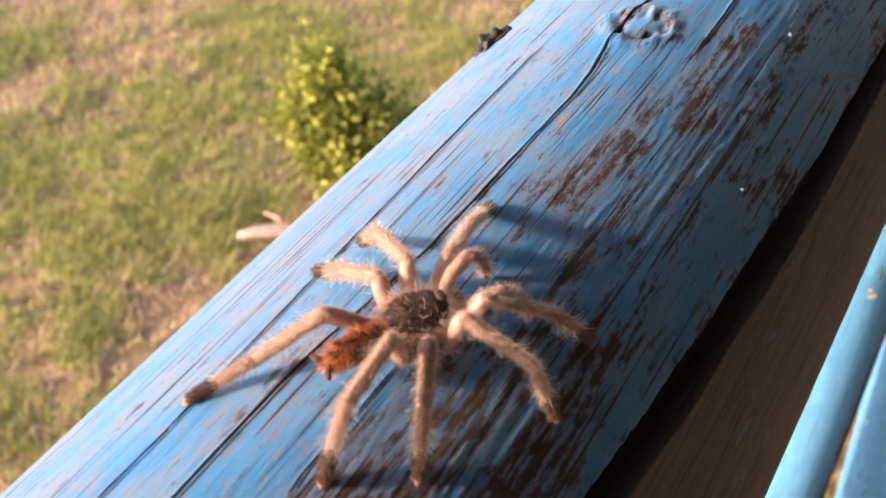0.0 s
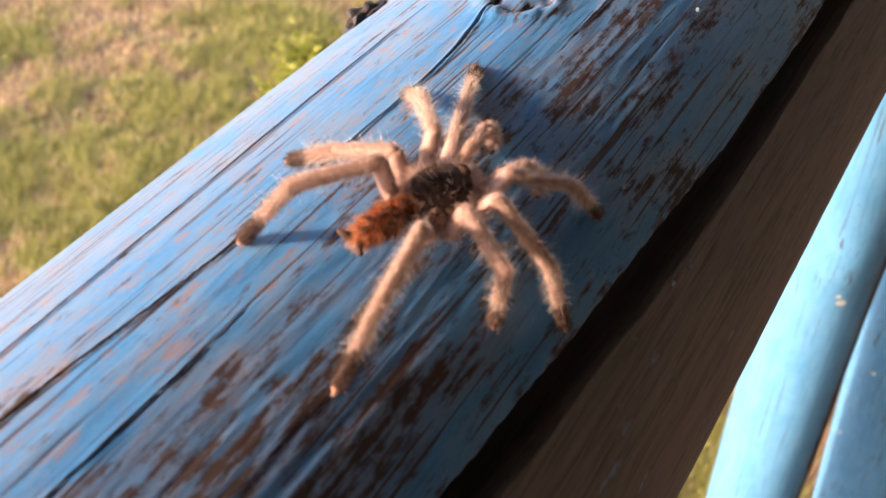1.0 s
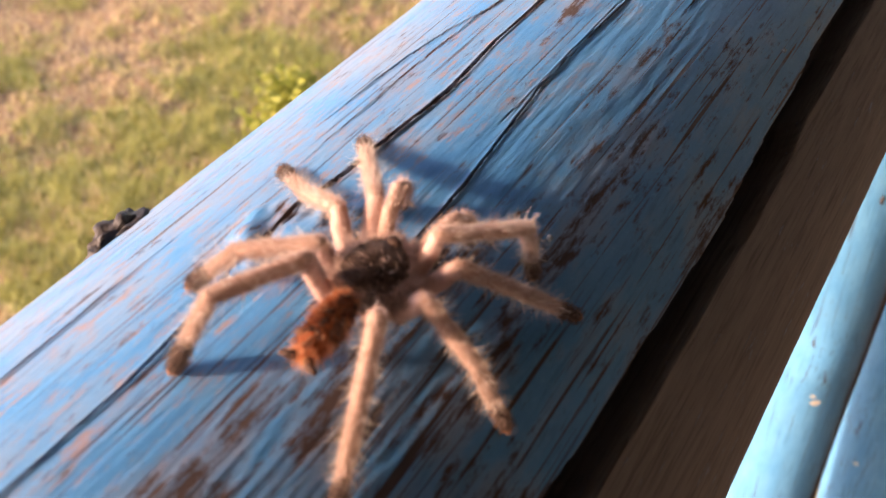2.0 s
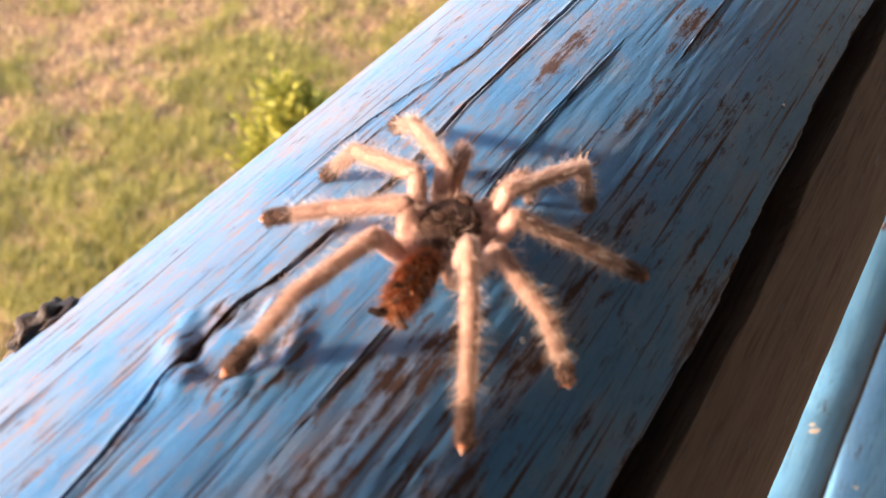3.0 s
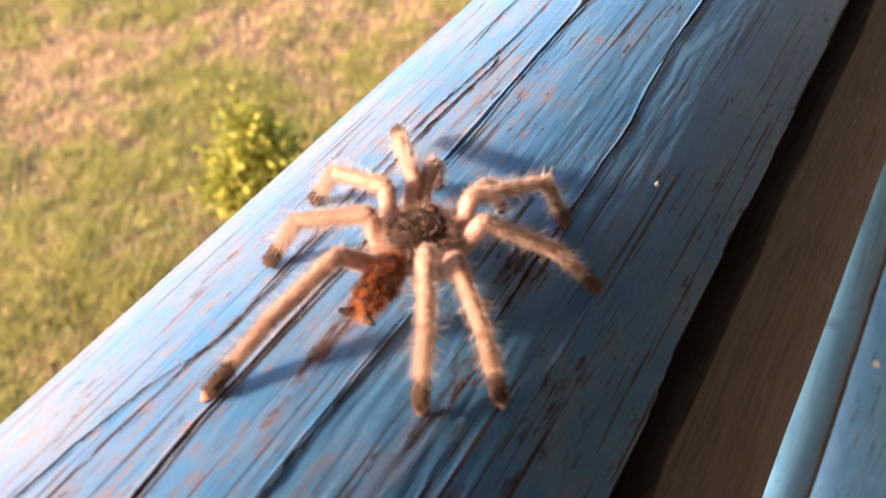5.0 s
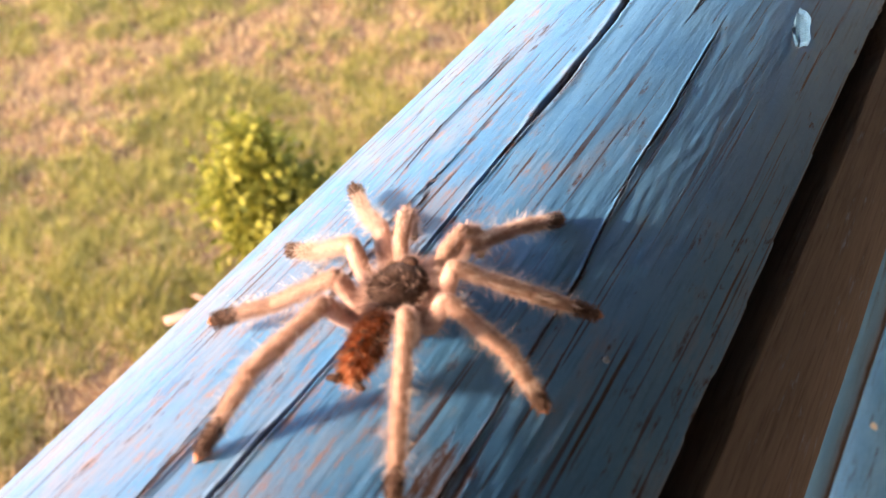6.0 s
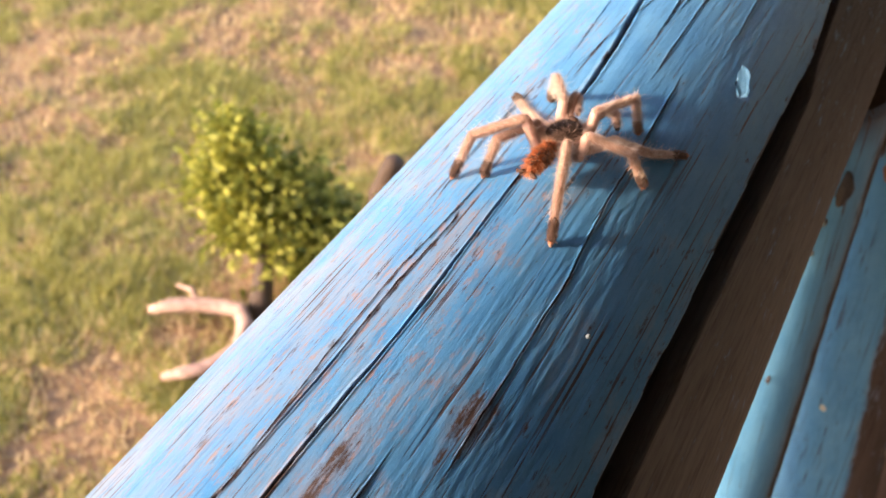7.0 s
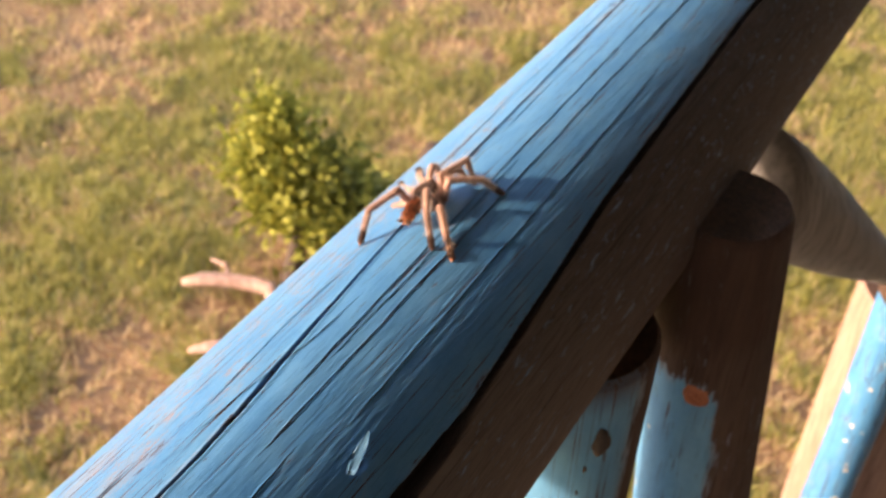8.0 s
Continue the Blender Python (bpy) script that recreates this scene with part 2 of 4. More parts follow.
# ---- ground ----
PATCHES = [  # centre x, y, radius, greenness: tufts, straw and bare soil
    (-4.43, 4.97, 0.45, 1.0), (-4.0, 2.8, 0.55, 0.8), (-3.55, 2.3, 0.4, 0.7), (-3.85, 4.2, 0.5, 0.6), (-2.7, 1.9, 0.35, 0.7),
    (-3.6, 5.6, 0.5, 0.5), (-4.3, 3.84, 0.4, 0.6), (-3.4, 2.6, 0.33, -0.9), (-2.95, 2.82, 0.36, -1.0), (-2.9, 2.1, 0.3, -0.9),
    (-5.0, 3.8, 0.5, -0.5), (-5.7, 4.6, 0.7, -0.6), (-4.45, 5.8, 0.5, -0.5), (-0.5, 5.0, 0.8, 0.1), (-5.9, 3.7, 0.45, 0.7),
    (-3.25, 1.8, 0.26, -1.0), (-0.9, 7.6, 0.6, 0.4), (-3.34, 2.45, 0.2, -0.9), (-3.66, 2.98, 0.3, 0.9), (-5.9, 4.0, 0.35, 0.9), (-5.6, 4.3, 0.25, -0.8),
    (-5.45, 3.4, 0.3, -0.7), (-3.35, 2.0, 0.18, 0.8)]
field_a, field_b, field_c = Field(3), Field(4), Field(5)


def greenness(x, y):
    g = 0.18 + 0.9 * field_a.at(x / 0.55, y / 0.55) + 1.4 * field_b.at(x / 0.2, y / 0.2) + 0.6 * field_c.at(x / 0.09, y / 0.09)
    for px, py, r, s in PATCHES:
        g = g + 0.66 * s * np.exp(-((x - px) ** 2 + (y - py) ** 2) / r ** 2)
    return g


def ground_height(x, y):
    return 0.05 * field_b.at(x / 0.4, y / 0.4) + 0.03 * field_c.at(x / 0.09, y / 0.09)


def build_ground():
    m, nt, bsdf = material("dry_lawn")
    small = noise_tex(nt, 26, detail=6, rough=0.7)
    soil = mix(nt, small, (0.15, 0.084, 0.048), (0.37, 0.235, 0.130))
    turf = mix(nt, small, (0.19, 0.19, 0.06), (0.46, 0.42, 0.18))
    g = calc(nt, "ADD", attr(nt, "green"), calc(nt, "MULTIPLY", calc(nt, "SUBTRACT", noise_tex(nt, 9, detail=5), 0.5), 1.6))
    nt.links.new(mix(nt, ramp(nt, g, [(0.0, (0.0,)), (0.45, (1.0,))]), soil, turf), bsdf.inputs["Base Color"])
    bsdf.inputs["Roughness"].default_value = 0.95
    bump(nt, bsdf, small, 0.5, 0.03)
    near_x, near_y = np.arange(-9, 2.01, 0.05), np.arange(-1, 11.01, 0.05)
    xs = np.concatenate([[-900, -200, -60, -25, -14], near_x, [5, 12, 30, 120, 600]])
    ys = np.concatenate([[-600, -120, -30, -10, -4], near_y, [14, 20, 40, 120, 400, 1500]])
    gx, gy = np.meshgrid(xs, ys, indexing="ij")
    inside = np.clip(np.minimum(np.minimum(gx + 9, 2 - gx), np.minimum(gy + 1, 11 - gy)), 0, 1)
    gz = ground_height(gx, gy) * inside - 0.03
    n = len(ys)
    verts = np.stack([gx, gy, gz], -1).reshape(-1, 3)
    i, j = np.meshgrid(np.arange(len(xs) - 1), np.arange(n - 1), indexing="ij")
    a = (i * n + j).ravel()
    faces = np.stack([a, a + n, a + n + 1, a + 1], 1)
    ob = raw_mesh("ground", verts, faces.tolist(), m, smooth=True)
    green = 0.2 + (greenness(gx, gy) - 0.2) * inside
    ob.data.attributes.new("green", "FLOAT", "POINT").data.foreach_set("value", green.ravel().astype(np.float32))
    return tagged(ob, "dry sunlit lawn with straw, bare soil and green tufts", "ground", kind="structure")


def build_grass():
    """Blades, greener where the lawn is greener; far fewer on bare soil."""
    rng = np.random.RandomState(7)
    n = 300000
    x, y = rng.uniform(-7.6, 0.4, n), rng.uniform(0.6, 9.5, n)
    keep = (y > 0.55 * -x - 0.6) & (y < 9.4) & (x > -7.4)
    g = greenness(x, y)
    keep &= rng.rand(n) < np.clip(0.70 + g, 0.34, 1.0)
    x, y, g = x[keep], y[keep], g[keep]
    straw = rng.rand(len(x)) > np.clip(0.47 + 0.75 * g, 0.08, 0.95)
    for name, mat, sel, label in (("grass", strands("green_blades", (0.22, 0.225, 0.06), (0.45, 0.43, 0.145), 0.6, 0.4), ~straw, "short green grass tufts on the lawn"),
                                  ("dry_grass", strands("straw_blades", (0.46, 0.35, 0.19), (0.64, 0.495, 0.285), 0.7, 0.3), straw, "dry straw-coloured grass on the lawn")):
        px, py = x[sel], y[sel]
        k = len(px)
        z = ground_height(px, py) - 0.03
        a, lean = rng.uniform(0, math.tau, k), rng.uniform(0.2, 1.3, k)
        h = rng.uniform(0.025, 0.075, k) * (1 + 0.5 * np.clip(g[sel], 0, 1))
        w = rng.uniform(0.003, 0.0065, k)
        ca, sa = np.cos(a), np.sin(a)
        base = np.stack([px, py, z], 1)
        across = np.stack([-sa * w, ca * w, np.zeros(k)], 1)
        tip = base + np.stack([ca * h * lean, sa * h * lean, h], 1)
        verts = np.stack([base - across, base + across, tip], 1).reshape(-1, 3)
        faces = np.arange(3 * k).reshape(-1, 3).tolist()
        tagged(raw_mesh(name, verts, faces, mat), label, "grass", kind="stuff")


# ---- rail ----
def wave(points, y):
    """Angle of a fissure, in degrees, at each place along the rail."""
    return np.interp(y, [p[0] for p in points], [p[1] for p in points])


EDGE_CRACK = [(-0.3, 40), (-0.09, 42), (-0.05, 45), (0.0, 47.6), (0.056, 50), (0.13, 50.5), (0.2, 48), (0.3, 47), (0.42, 46.5), (0.55, 37), (0.75, 31), (3.5, 28)]
# fissures: (y, angle) line, half width mm, depth mm
NEAR_CRACKS = [
    (EDGE_CRACK, 1.5, 5.0),
    ([(y, a + 1.2) for y, a in EDGE_CRACK[:9]], 4.0, 9.0),
    ([(-0.2, -16), (-0.1, -16.8), (-0.06, -17.5), (0.0, -18.4), (0.05, -19)], 0.60, 1.8),
    ([(-0.2, -6), (-0.11, -6.3), (-0.09, -6.2), (-0.05, -3.0), (-0.017, -2.5), (0.016, -2.2), (0.03, -2.9), (0.045, -5.0), (0.06, -5.4), (0.075, -4), (0.10, -2.4), (0.12, -1.2)], 0.66, 2.0),
    ([(-0.13, 9), (-0.11, 6.2), (-0.07, 6.6), (-0.05, 7)], 0.37, 1.3),
    ([(0.085, -17.5), (0.107, -17), (0.121, -16), (0.134, -14.4), (0.145, -11), (0.15, -10.6), (0.19, -10.2), (0.22, -10.6), (0.25, -9.6), (0.255, -11.2), (0.27, -11)], 0.55, 1.6),
    ([(0.07, -12.5), (0.115, -12.5), (0.143, -11.6), (0.16, -11.0)], 0.31, 1.1),
]
KNOT_CRACKS = [
    ([(0.04, 12.8), (0.085, 12), (0.12, 9.9), (0.14, 9.9), (0.18, 10.3)], 0.46, 1.4),
    ([(0.06, -5.0), (0.075, -3.6), (0.11, -2.3), (0.13, -3.4), (0.18, -3.0), (0.21, -2.4), (0.25, -3.1), (0.29, -3.4), (0.325, -4.0), (0.357, -5.4), (0.38, -7.2)], 0.9, 2.6),
    ([(0.1, 9.2), (0.157, 9.4), (0.17, 10)], 0.37, 1.3),
    ([(0.165, 20.4), (0.21, 19.8), (0.245, 19.4), (0.276, 17.3), (0.33, 16.7)], 0.44, 1.1),
    ([(0.15, -10.8), (0.19, -12.6), (0.225, -12.8), (0.26, -10.9), (0.30, -11.5)], 0.40, 1.2),
    ([(0.25, -18), (0.262, -18.6), (0.279, -20), (0.30, -19.7), (0.33, -20)], 0.45, 1.3),
    ([(0.27, -3.3), (0.29, -3.4), (0.325, -4.0), (0.357, -5.4), (0.405, -9.2), (0.464, -13.4), (0.53, -16.0), (0.60, -18.2), (0.71, -22.2), (1.2, -25)], 2.1, 4.0),
    ([(0.334, -11.5), (0.366, -9.2), (0.398, -5.2), (0.43, -4.6)], 0.5, 1.4),
    ([(0.265, 17.3), (0.305, 16.8), (0.335, 15.8), (0.36, 15.2)], 0.55, 1.5),
]
MIDDLE_CRACKS = [
    ([(0.36, 3), (0.5, 0), (0.7, -3), (0.9, -4)], 0.5, 1.3),
    ([(0.34, 9), (0.45, 8), (0.62, 6), (0.85, 5)], 0.55, 1.4),
    ([(0.37, 22), (0.5, 20.5), (0.66, 18)], 0.45, 1.2),
    ([(0.5, -25), (0.65, -27), (0.9, -29)], 0.42, 1.1),
    ([(0.34, -15), (0.40, -19), (0.45, -18.5)], 0.37, 1.2),
    ([(0.55, -13), (0.60, -14.5), (0.66, -15)], 0.43, 1.3),
    ([(0.38, 4), (0.45, 3.5), (0.55, 1)], 0.31, 1.0),
]
CRACKS = NEAR_CRACKS + KNOT_CRACKS + MIDDLE_CRACKS
# worn patches: angle, y, spread in degrees, spread along, strength
WORN_NEAR = [
    (9, -0.015, 8, 0.022, 0.5), (23, -0.02, 7, 0.02, 0.45), (22, -0.085, 10, 0.035, 0.95), (16, -0.055, 6, 0.03, 0.5), (12, -0.115, 6, 0.025, 0.6),
    (31, -0.075, 6, 0.03, 0.5), (-8, -0.085, 3, 0.01, 0.5), (1, -0.07, 4, 0.012, 0.4), (-9, -0.11, 3, 0.01, 0.45), (12, 0.005, 5, 0.02, 0.5),
    (30, 0.02, 5, 0.04, 0.35),
]
WORN_MIDDLE = [
    (21, 0.035, 7, 0.035, 0.42), (27, 0.065, 6, 0.025, 0.42), (17, 0.03, 5, 0.025, 0.38), (18, 0.065, 5, 0.03, 0.42), (19, 0.13, 4, 0.025, 0.25),
    (18, 0.187, 2.6, 0.015, 0.6), (-21, 0.17, 3, 0.025, 0.4), (-12, 0.1, 2.5, 0.02, 0.45), (4, 0.155, 3, 0.02, 0.4), (21, 0.143, 4, 0.018, 0.25),
    (2, 0.154, 3, 0.014, 0.35), (-25, 0.17, 3, 0.02, 0.4), (28, 0.11, 5, 0.05, 0.4),
]
WORN_FAR = [
    (-7, 0.236, 3, 0.02, 0.35), (3, 0.238, 5, 0.012, 0.38), (-20, 0.326, 4, 0.02, 0.5), (17, 0.345, 3, 0.015, 0.4), (12, 0.29, 3, 0.016, 0.38),
    (18, 0.24, 3, 0.014, 0.38), (21, 0.2, 3, 0.012, 0.5), (-13, 0.225, 2.4, 0.015, 0.45), (-25, 0.52, 5, 0.035, 0.5), (-16, 0.335, 3.5, 0.02, 0.4),
    (-34, 0.325, 4, 0.03, 0.4), (19, 0.68, 3, 0.03, 0.5), (-26, 0.7, 4, 0.03, 0.5),
]
WORN = WORN_NEAR + WORN_MIDDLE + WORN_FAR
KNOT_AT = (-1.5, 0.056)


def build_rail():
    """A peeled round log, split by drying, with rings of grain, a knot and paint worn off in places."""
    th = np.concatenate([np.arange(-180, -72, 5), np.arange(-72, -30, 0.36), np.arange(-30, 27, 0.16), np.arange(27, 66, 0.36), np.arange(66, 112, 0.9), np.arange(113, 180, 5)])
    ys = np.concatenate([np.linspace(-1.6, -0.20, 24), np.arange(-0.196, 0.86, 0.0016), 0.86 + 2.8 * np.linspace(0.002, 1, 60) ** 1.7])
    t, y = np.meshgrid(th, ys, indexing="ij")
    s = np.radians(t) * RAIL_R
    f1, f2, f3, f4 = Field(11), Field(12), Field(13), Field(14)
    ridged = 0.45 + 1.0 / (1 + np.exp(-(t - 10) / 5.0))
    h = 0.0008 * f1.at(s / 0.03 + 50, y / 0.16 + 50) + 0.00017 * f2.at(s / 0.0052 + 90, y / 0.05 + 50)
    h += ridged * (0.00010 * f3.at(s / 0.0015 + 90, y / 0.016 + 50) + 0.00010 * f4.at(s / 0.0009 + 90, y / 0.006 + 50))
    crack, lips = np.zeros_like(h), np.zeros_like(h)
    for k, (line, half, deep) in enumerate(CRACKS):
        still = 0.35 if k < 2 else 1.0
        centre = np.radians(wave(line, y)) * RAIL_R + still * 0.0005 * f3.at(y / 0.016 + 7 * k + 30, y * 0 + k + 0.5) + still * 0.0003 * f4.at(y / 0.004 + 9 * k + 60, y * 0 + k + 0.5)
        lo, hi = line[0][0], line[-1][0]
        fade = np.clip((y - lo) / 0.02, 0, 1) * np.clip((hi - y) / 0.02, 0, 1)
        w = half * (0.001 if k < 2 else 0.00038) * fade * (1.0 + 0.9 * still * f2.at(y / 0.02 + 40 + k, y * 0 + k + 0.3)) + 1e-6
        d = np.abs(s - centre) / w
        dip = np.clip((1 - d * d) * (2.5 if k < 2 else 1.0), 0, 1) ** 0.7
        h -= deep * 0.001 * dip * np.clip(fade * 1.5, 0, 1)
        h += (0.0003 if k > 1 else 0.0) * np.exp(-((d - 1.6) ** 2)) * fade
        lips = np.maximum(lips, np.exp(-(d / 2.6) ** 2) * np.clip(fade * 1.5, 0, 1) * (0.5 + f1.at(y / 0.03 + 11 * k, y * 0 + k + 0.2)))
        crack = np.maximum(crack, np.clip((1.15 - d) * 2.2, 0, 1) * np.clip(fade * 2, 0, 1))
    # the knot: a swollen ring of lapped paint round a sunken eye
    ks, ky = np.radians(KNOT_AT[0]) * RAIL_R, KNOT_AT[1]
    du, dv = (s - ks) / 0.0095, (y - ky) / 0.0105
    du = du + 0.18 * f3.at(s / 0.004 + 9, y / 0.004 + 9) + 0.07 * f4.at(s / 0.0016 + 9, y / 0.0016 + 9)
    dv = dv + 0.18 * f2.at(s / 0.004 + 9, y / 0.004 + 9) + 0.07 * f1.at(s / 0.0016 + 9, y / 0.0016 + 9)
    r = np.hypot(du, dv)
    kr = random.Random(12)
    pits = np.zeros_like(h)
    h += 0.0006 * np.exp(-(r / 1.1) ** 4)
    for k in range(17):
        a0, r0 = math.tau * k / 17 + kr.uniform(-0.2, 0.2), kr.uniform(0.8, 1.08)
        bump_at = np.exp(-(((du - r0 * math.cos(a0)) / kr.uniform(0.13, 0.24)) ** 2 + ((dv - r0 * math.sin(a0)) / kr.uniform(0.16, 0.3)) ** 2))
        h += kr.uniform(0.0002, 0.0008) * np.minimum(1, 1.5 * bump_at)
        a1, r1 = a0 + kr.uniform(0.1, 0.4), kr.uniform(0.45, 0.72)
        pit_at = np.exp(-(((du - r1 * math.cos(a1)) / kr.uniform(0.10, 0.18)) ** 2 + ((dv - r1 * math.sin(a1)) / kr.uniform(0.18, 0.36)) ** 2))
        h -= kr.uniform(0.0004, 0.0012) * pit_at
        pits = np.maximum(pits, pit_at * kr.uniform(0.3, 1.0))
    wear = np.zeros_like(h)
    for a, wy, sa, sy, strength in WORN:
        wear += strength * np.exp(-((t - a) / sa) ** 2 - ((y - wy) / sy) ** 2)
    # brown worn lines near the edge crack, also darkening the paint to deepen shade
    wear += 0.3 * np.exp(-((t - 38) / 9) ** 2) * np.clip((0.3 - y) / 0.15, 0, 1)
    wear = 0.80 * np.minimum(wear, 0.66) * (0.75 + 0.9 * f3.at(s / 0.004 + 40, y / 0.03 + 40)) + 0.07 - 0.10 * np.clip((y - 0.2) / 0.15, 0, 1) + 0.55 * lips
    bleach = (1.4 - 1.4 * np.clip((y - 0.22) / 0.12, 0, 1)) / (1 + np.exp((t - 10) / 7.0))
    bleach += (1.1 - 0.6 * np.clip((y - 0.45) / 0.2, 0, 1)) / (1 + np.exp((t + 13) / 5.0))
    beyond = np.clip((t - wave(EDGE_CRACK, y) + 1.0) / 3.0, 0, 1)
    wear = wear + beyond * 1.0
    wear += 1.0 * np.clip(pits, 0, 1) * (1 - np.clip(pits, 0, 1)) + 0.35 * np.exp(-((r - 0.95) / 0.3) ** 2) * (f4.at(s / 0.003, y / 0.003) + 0.25)
    crack = np.maximum(crack, np.clip(pits * 1.5 - 0.55, 0, 0.8))
    # the pit beside the lifted flake
    pit = np.exp(-((s - np.radians(31.5) * RAIL_R) / 0.0022) ** 2 - ((y - 0.3665) / 0.0035) ** 2)
    h -= 0.0012 * pit
    crack = np.maximum(crack, np.clip(pit * 1.6 - 0.6, 0, 0.85))
    rr = RAIL_R + h
    verts = np.stack([rr * np.sin(np.radians(t)), y, rr * np.cos(np.radians(t))], -1).reshape(-1, 3)
    nt_, ny = len(th), len(ys)
    i, j = np.meshgrid(np.arange(nt_), np.arange(ny - 1), indexing="ij")
    a, b = (i * ny + j).ravel(), (((i + 1) % nt_) * ny + j).ravel()
    faces = np.stack([a, a + 1, b + 1, b], 1)
    me = bpy.data.meshes.new("rail_log")
    me.vertices.add(len(verts))
    me.vertices.foreach_set("co", verts.ravel().astype(np.float32))
    me.loops.add(faces.size)
    me.loops.foreach_set("vertex_index", faces.ravel().astype(np.int32))
    me.polygons.add(len(faces))
    me.polygons.foreach_set("loop_start", (np.arange(len(faces)) * 4).astype(np.int32))
    me.update(calc_edges=True)
    me.polygons.foreach_set("use_smooth", [True] * len(faces))
    me.materials.append(RAIL_PAINT)
    for name, data in (("wear", wear), ("crack", crack), ("grey", beyond * (1 - 0.7 * np.clip((y - 0.35) / 0.2, 0, 1))), ("bleach", bleach)):
        me.attributes.new(name, "FLOAT", "POINT").data.foreach_set("value", data.ravel().astype(np.float32))
    root = new("log_rail")
    root.location = (0, 0, RAIL_Z)
    log = new("log", me)
    log.parent = root
    tagged(root, "round log handrail with cracked flaking sky-blue paint", "railing")
    return root


def on_rail(angle, y, lift=0.0):
    a = radians(angle)
    return Vector(((RAIL_R + lift) * math.sin(a), y, (RAIL_R + lift) * math.cos(a)))


def build_rail_details(rail):
    bm = bmesh.new()
    bmesh.ops.create_icosphere(bm, subdivisions=4, radius=1)
    for v in bm.verts:
        p = v.co.copy()
        p *= 1 + 0.5 * noise.noise(p * 2.3) + 0.25 * noise.noise(p * 6)
        v.co = Vector((p.x * 0.0045, p.y * 0.0075, p.z * 0.0042))
    stub = part("knot_stub", bm, KNOT_DARK, rail, "dark crusted stub of a cut branch")
    stub.matrix_local = Matrix.Translation(on_rail(-42, 0.0555, -0.001)) @ pose(0, 0, 0, 0, -42, 0)
    bm = bmesh.new()
    grid = []
    for i in range(9):
        row = []
        for j in range(7):
            u, v = i / 8, j / 6 - 0.5
            wide = math.sin(math.pi * min(1, 0.12 + u * 0.9)) ** 0.6
            x = v * 0.0036 * wide * (1 + 0.7 * noise.noise(Vector((u * 4, v * 5, 1))))
            row.append(bm.verts.new((x, (u - 0.5) * 0.0185, 0.0002 + 0.0034 * (v + 0.5) ** 2 * wide + 0.0012 * noise.noise(Vector((u * 5, v * 4, 3))))))
        grid.append(row)
    for a, b in zip(grid, grid[1:]):
        for k in range(6):
            bm.faces.new((a[k], a[k + 1], b[k + 1], b[k]))
    bmesh.ops.solidify(bm, geom=bm.faces[:], thickness=-0.0004)
    flake = part("paint_flake", bm, FLAKE, rail, "lifted curl of pale blue paint")
    flake.matrix_local = Matrix.Translation(on_rail(29.3, 0.369, 0.0004)) @ pose(0, 0, 0, 0, 29, 0) @ pose(0, 0, 0, 0, 0, 16)
    # crumbs of paint and grit lying on the paint
    rng = random.Random(5)
    for angle, y in [(27.1, 0.0842), (55.1, 0.0199), (36.5, 0.0177), (40.2, 0.187), (29, 0.231), (54, 0.012)]:
        bm = bmesh.new()
        bmesh.ops.create_icosphere(bm, subdivisions=2, radius=0.0006)
        for v in bm.verts:
            v.co *= 1 + 0.5 * noise.noise(v.co * 2500 + Vector((angle, y, 0)))
        crumb = part("paint_crumb", bm, CRUMB, rail)
        crumb.location = on_rail(angle, y, 0.0004)
        crumb.rotation_euler = [rng.uniform(0, 3) for _ in range(3)]


# ---- posts below and behind the rail ----
def post_mesh(bottom, top, r_bottom, r_top, wear_of, seed, shade_from=99.0, knot=None, bare=(200, 200), sides=60, rings=110):
    """A round post from bottom to top with a slightly uneven skin and a cut top face."""
    bottom, top = Vector(bottom), Vector(top)
    f = Field(seed)
    verts, faces, wear, dark, grey = [], [], [], [], []
    for i in range(rings + 1):
        u = 1 - (1 - i / rings) ** 2
        c = bottom.lerp(top, u)
        for k in range(sides):
            a = math.tau * k / sides
            n_ = float(f.at(np.array(k / sides * 8 + 20.0), np.array(c.z / 0.25 + 20)))
            swell = 0.0 if knot is None else 0.16 * math.exp(-((c.z - knot[0]) / 0.018) ** 2 - (math.remainder(a - knot[1], math.tau) / 0.45) ** 2)
            r = (r_bottom + (r_top - r_bottom) * u) * (1 + swell) * (1 + 0.07 * n_) * (0.93 if i == rings else 1)
            verts.append((c.x + r * math.cos(a), c.y + r * math.sin(a), c.z + (0.004 if i == rings else 0)))
            turn = math.degrees(math.remainder(a, math.tau)) + 14 * n_
            # between these two angles the post turns brown and darker
            inner = max(0.0, min(1.0, (turn - bare[0]) / 14)) * max(0.0, min(1.0, (bare[1] - turn) / 14))
            wear.append(wear_of(c.z + 0.010 * n_, a) + 1.1 * inner)
            grey.append(0.25 * inner)
            # the top end is darkened: the handrail's shade, put into the colour
            dark.append(max(0.45 * inner, 0.82 * max(0.0, min(1.0, (c.z + 0.012 * n_ - shade_from) / 0.02))))
    for i in range(rings):
        for k in range(sides):
            a, b = i * sides + k, i * sides + (k + 1) % sides
            faces.append((a, b, b + sides, a + sides))
    cap = [(rings * sides + k) for k in range(sides)]
    faces.append(cap)
    return verts, faces, wear, dark, grey


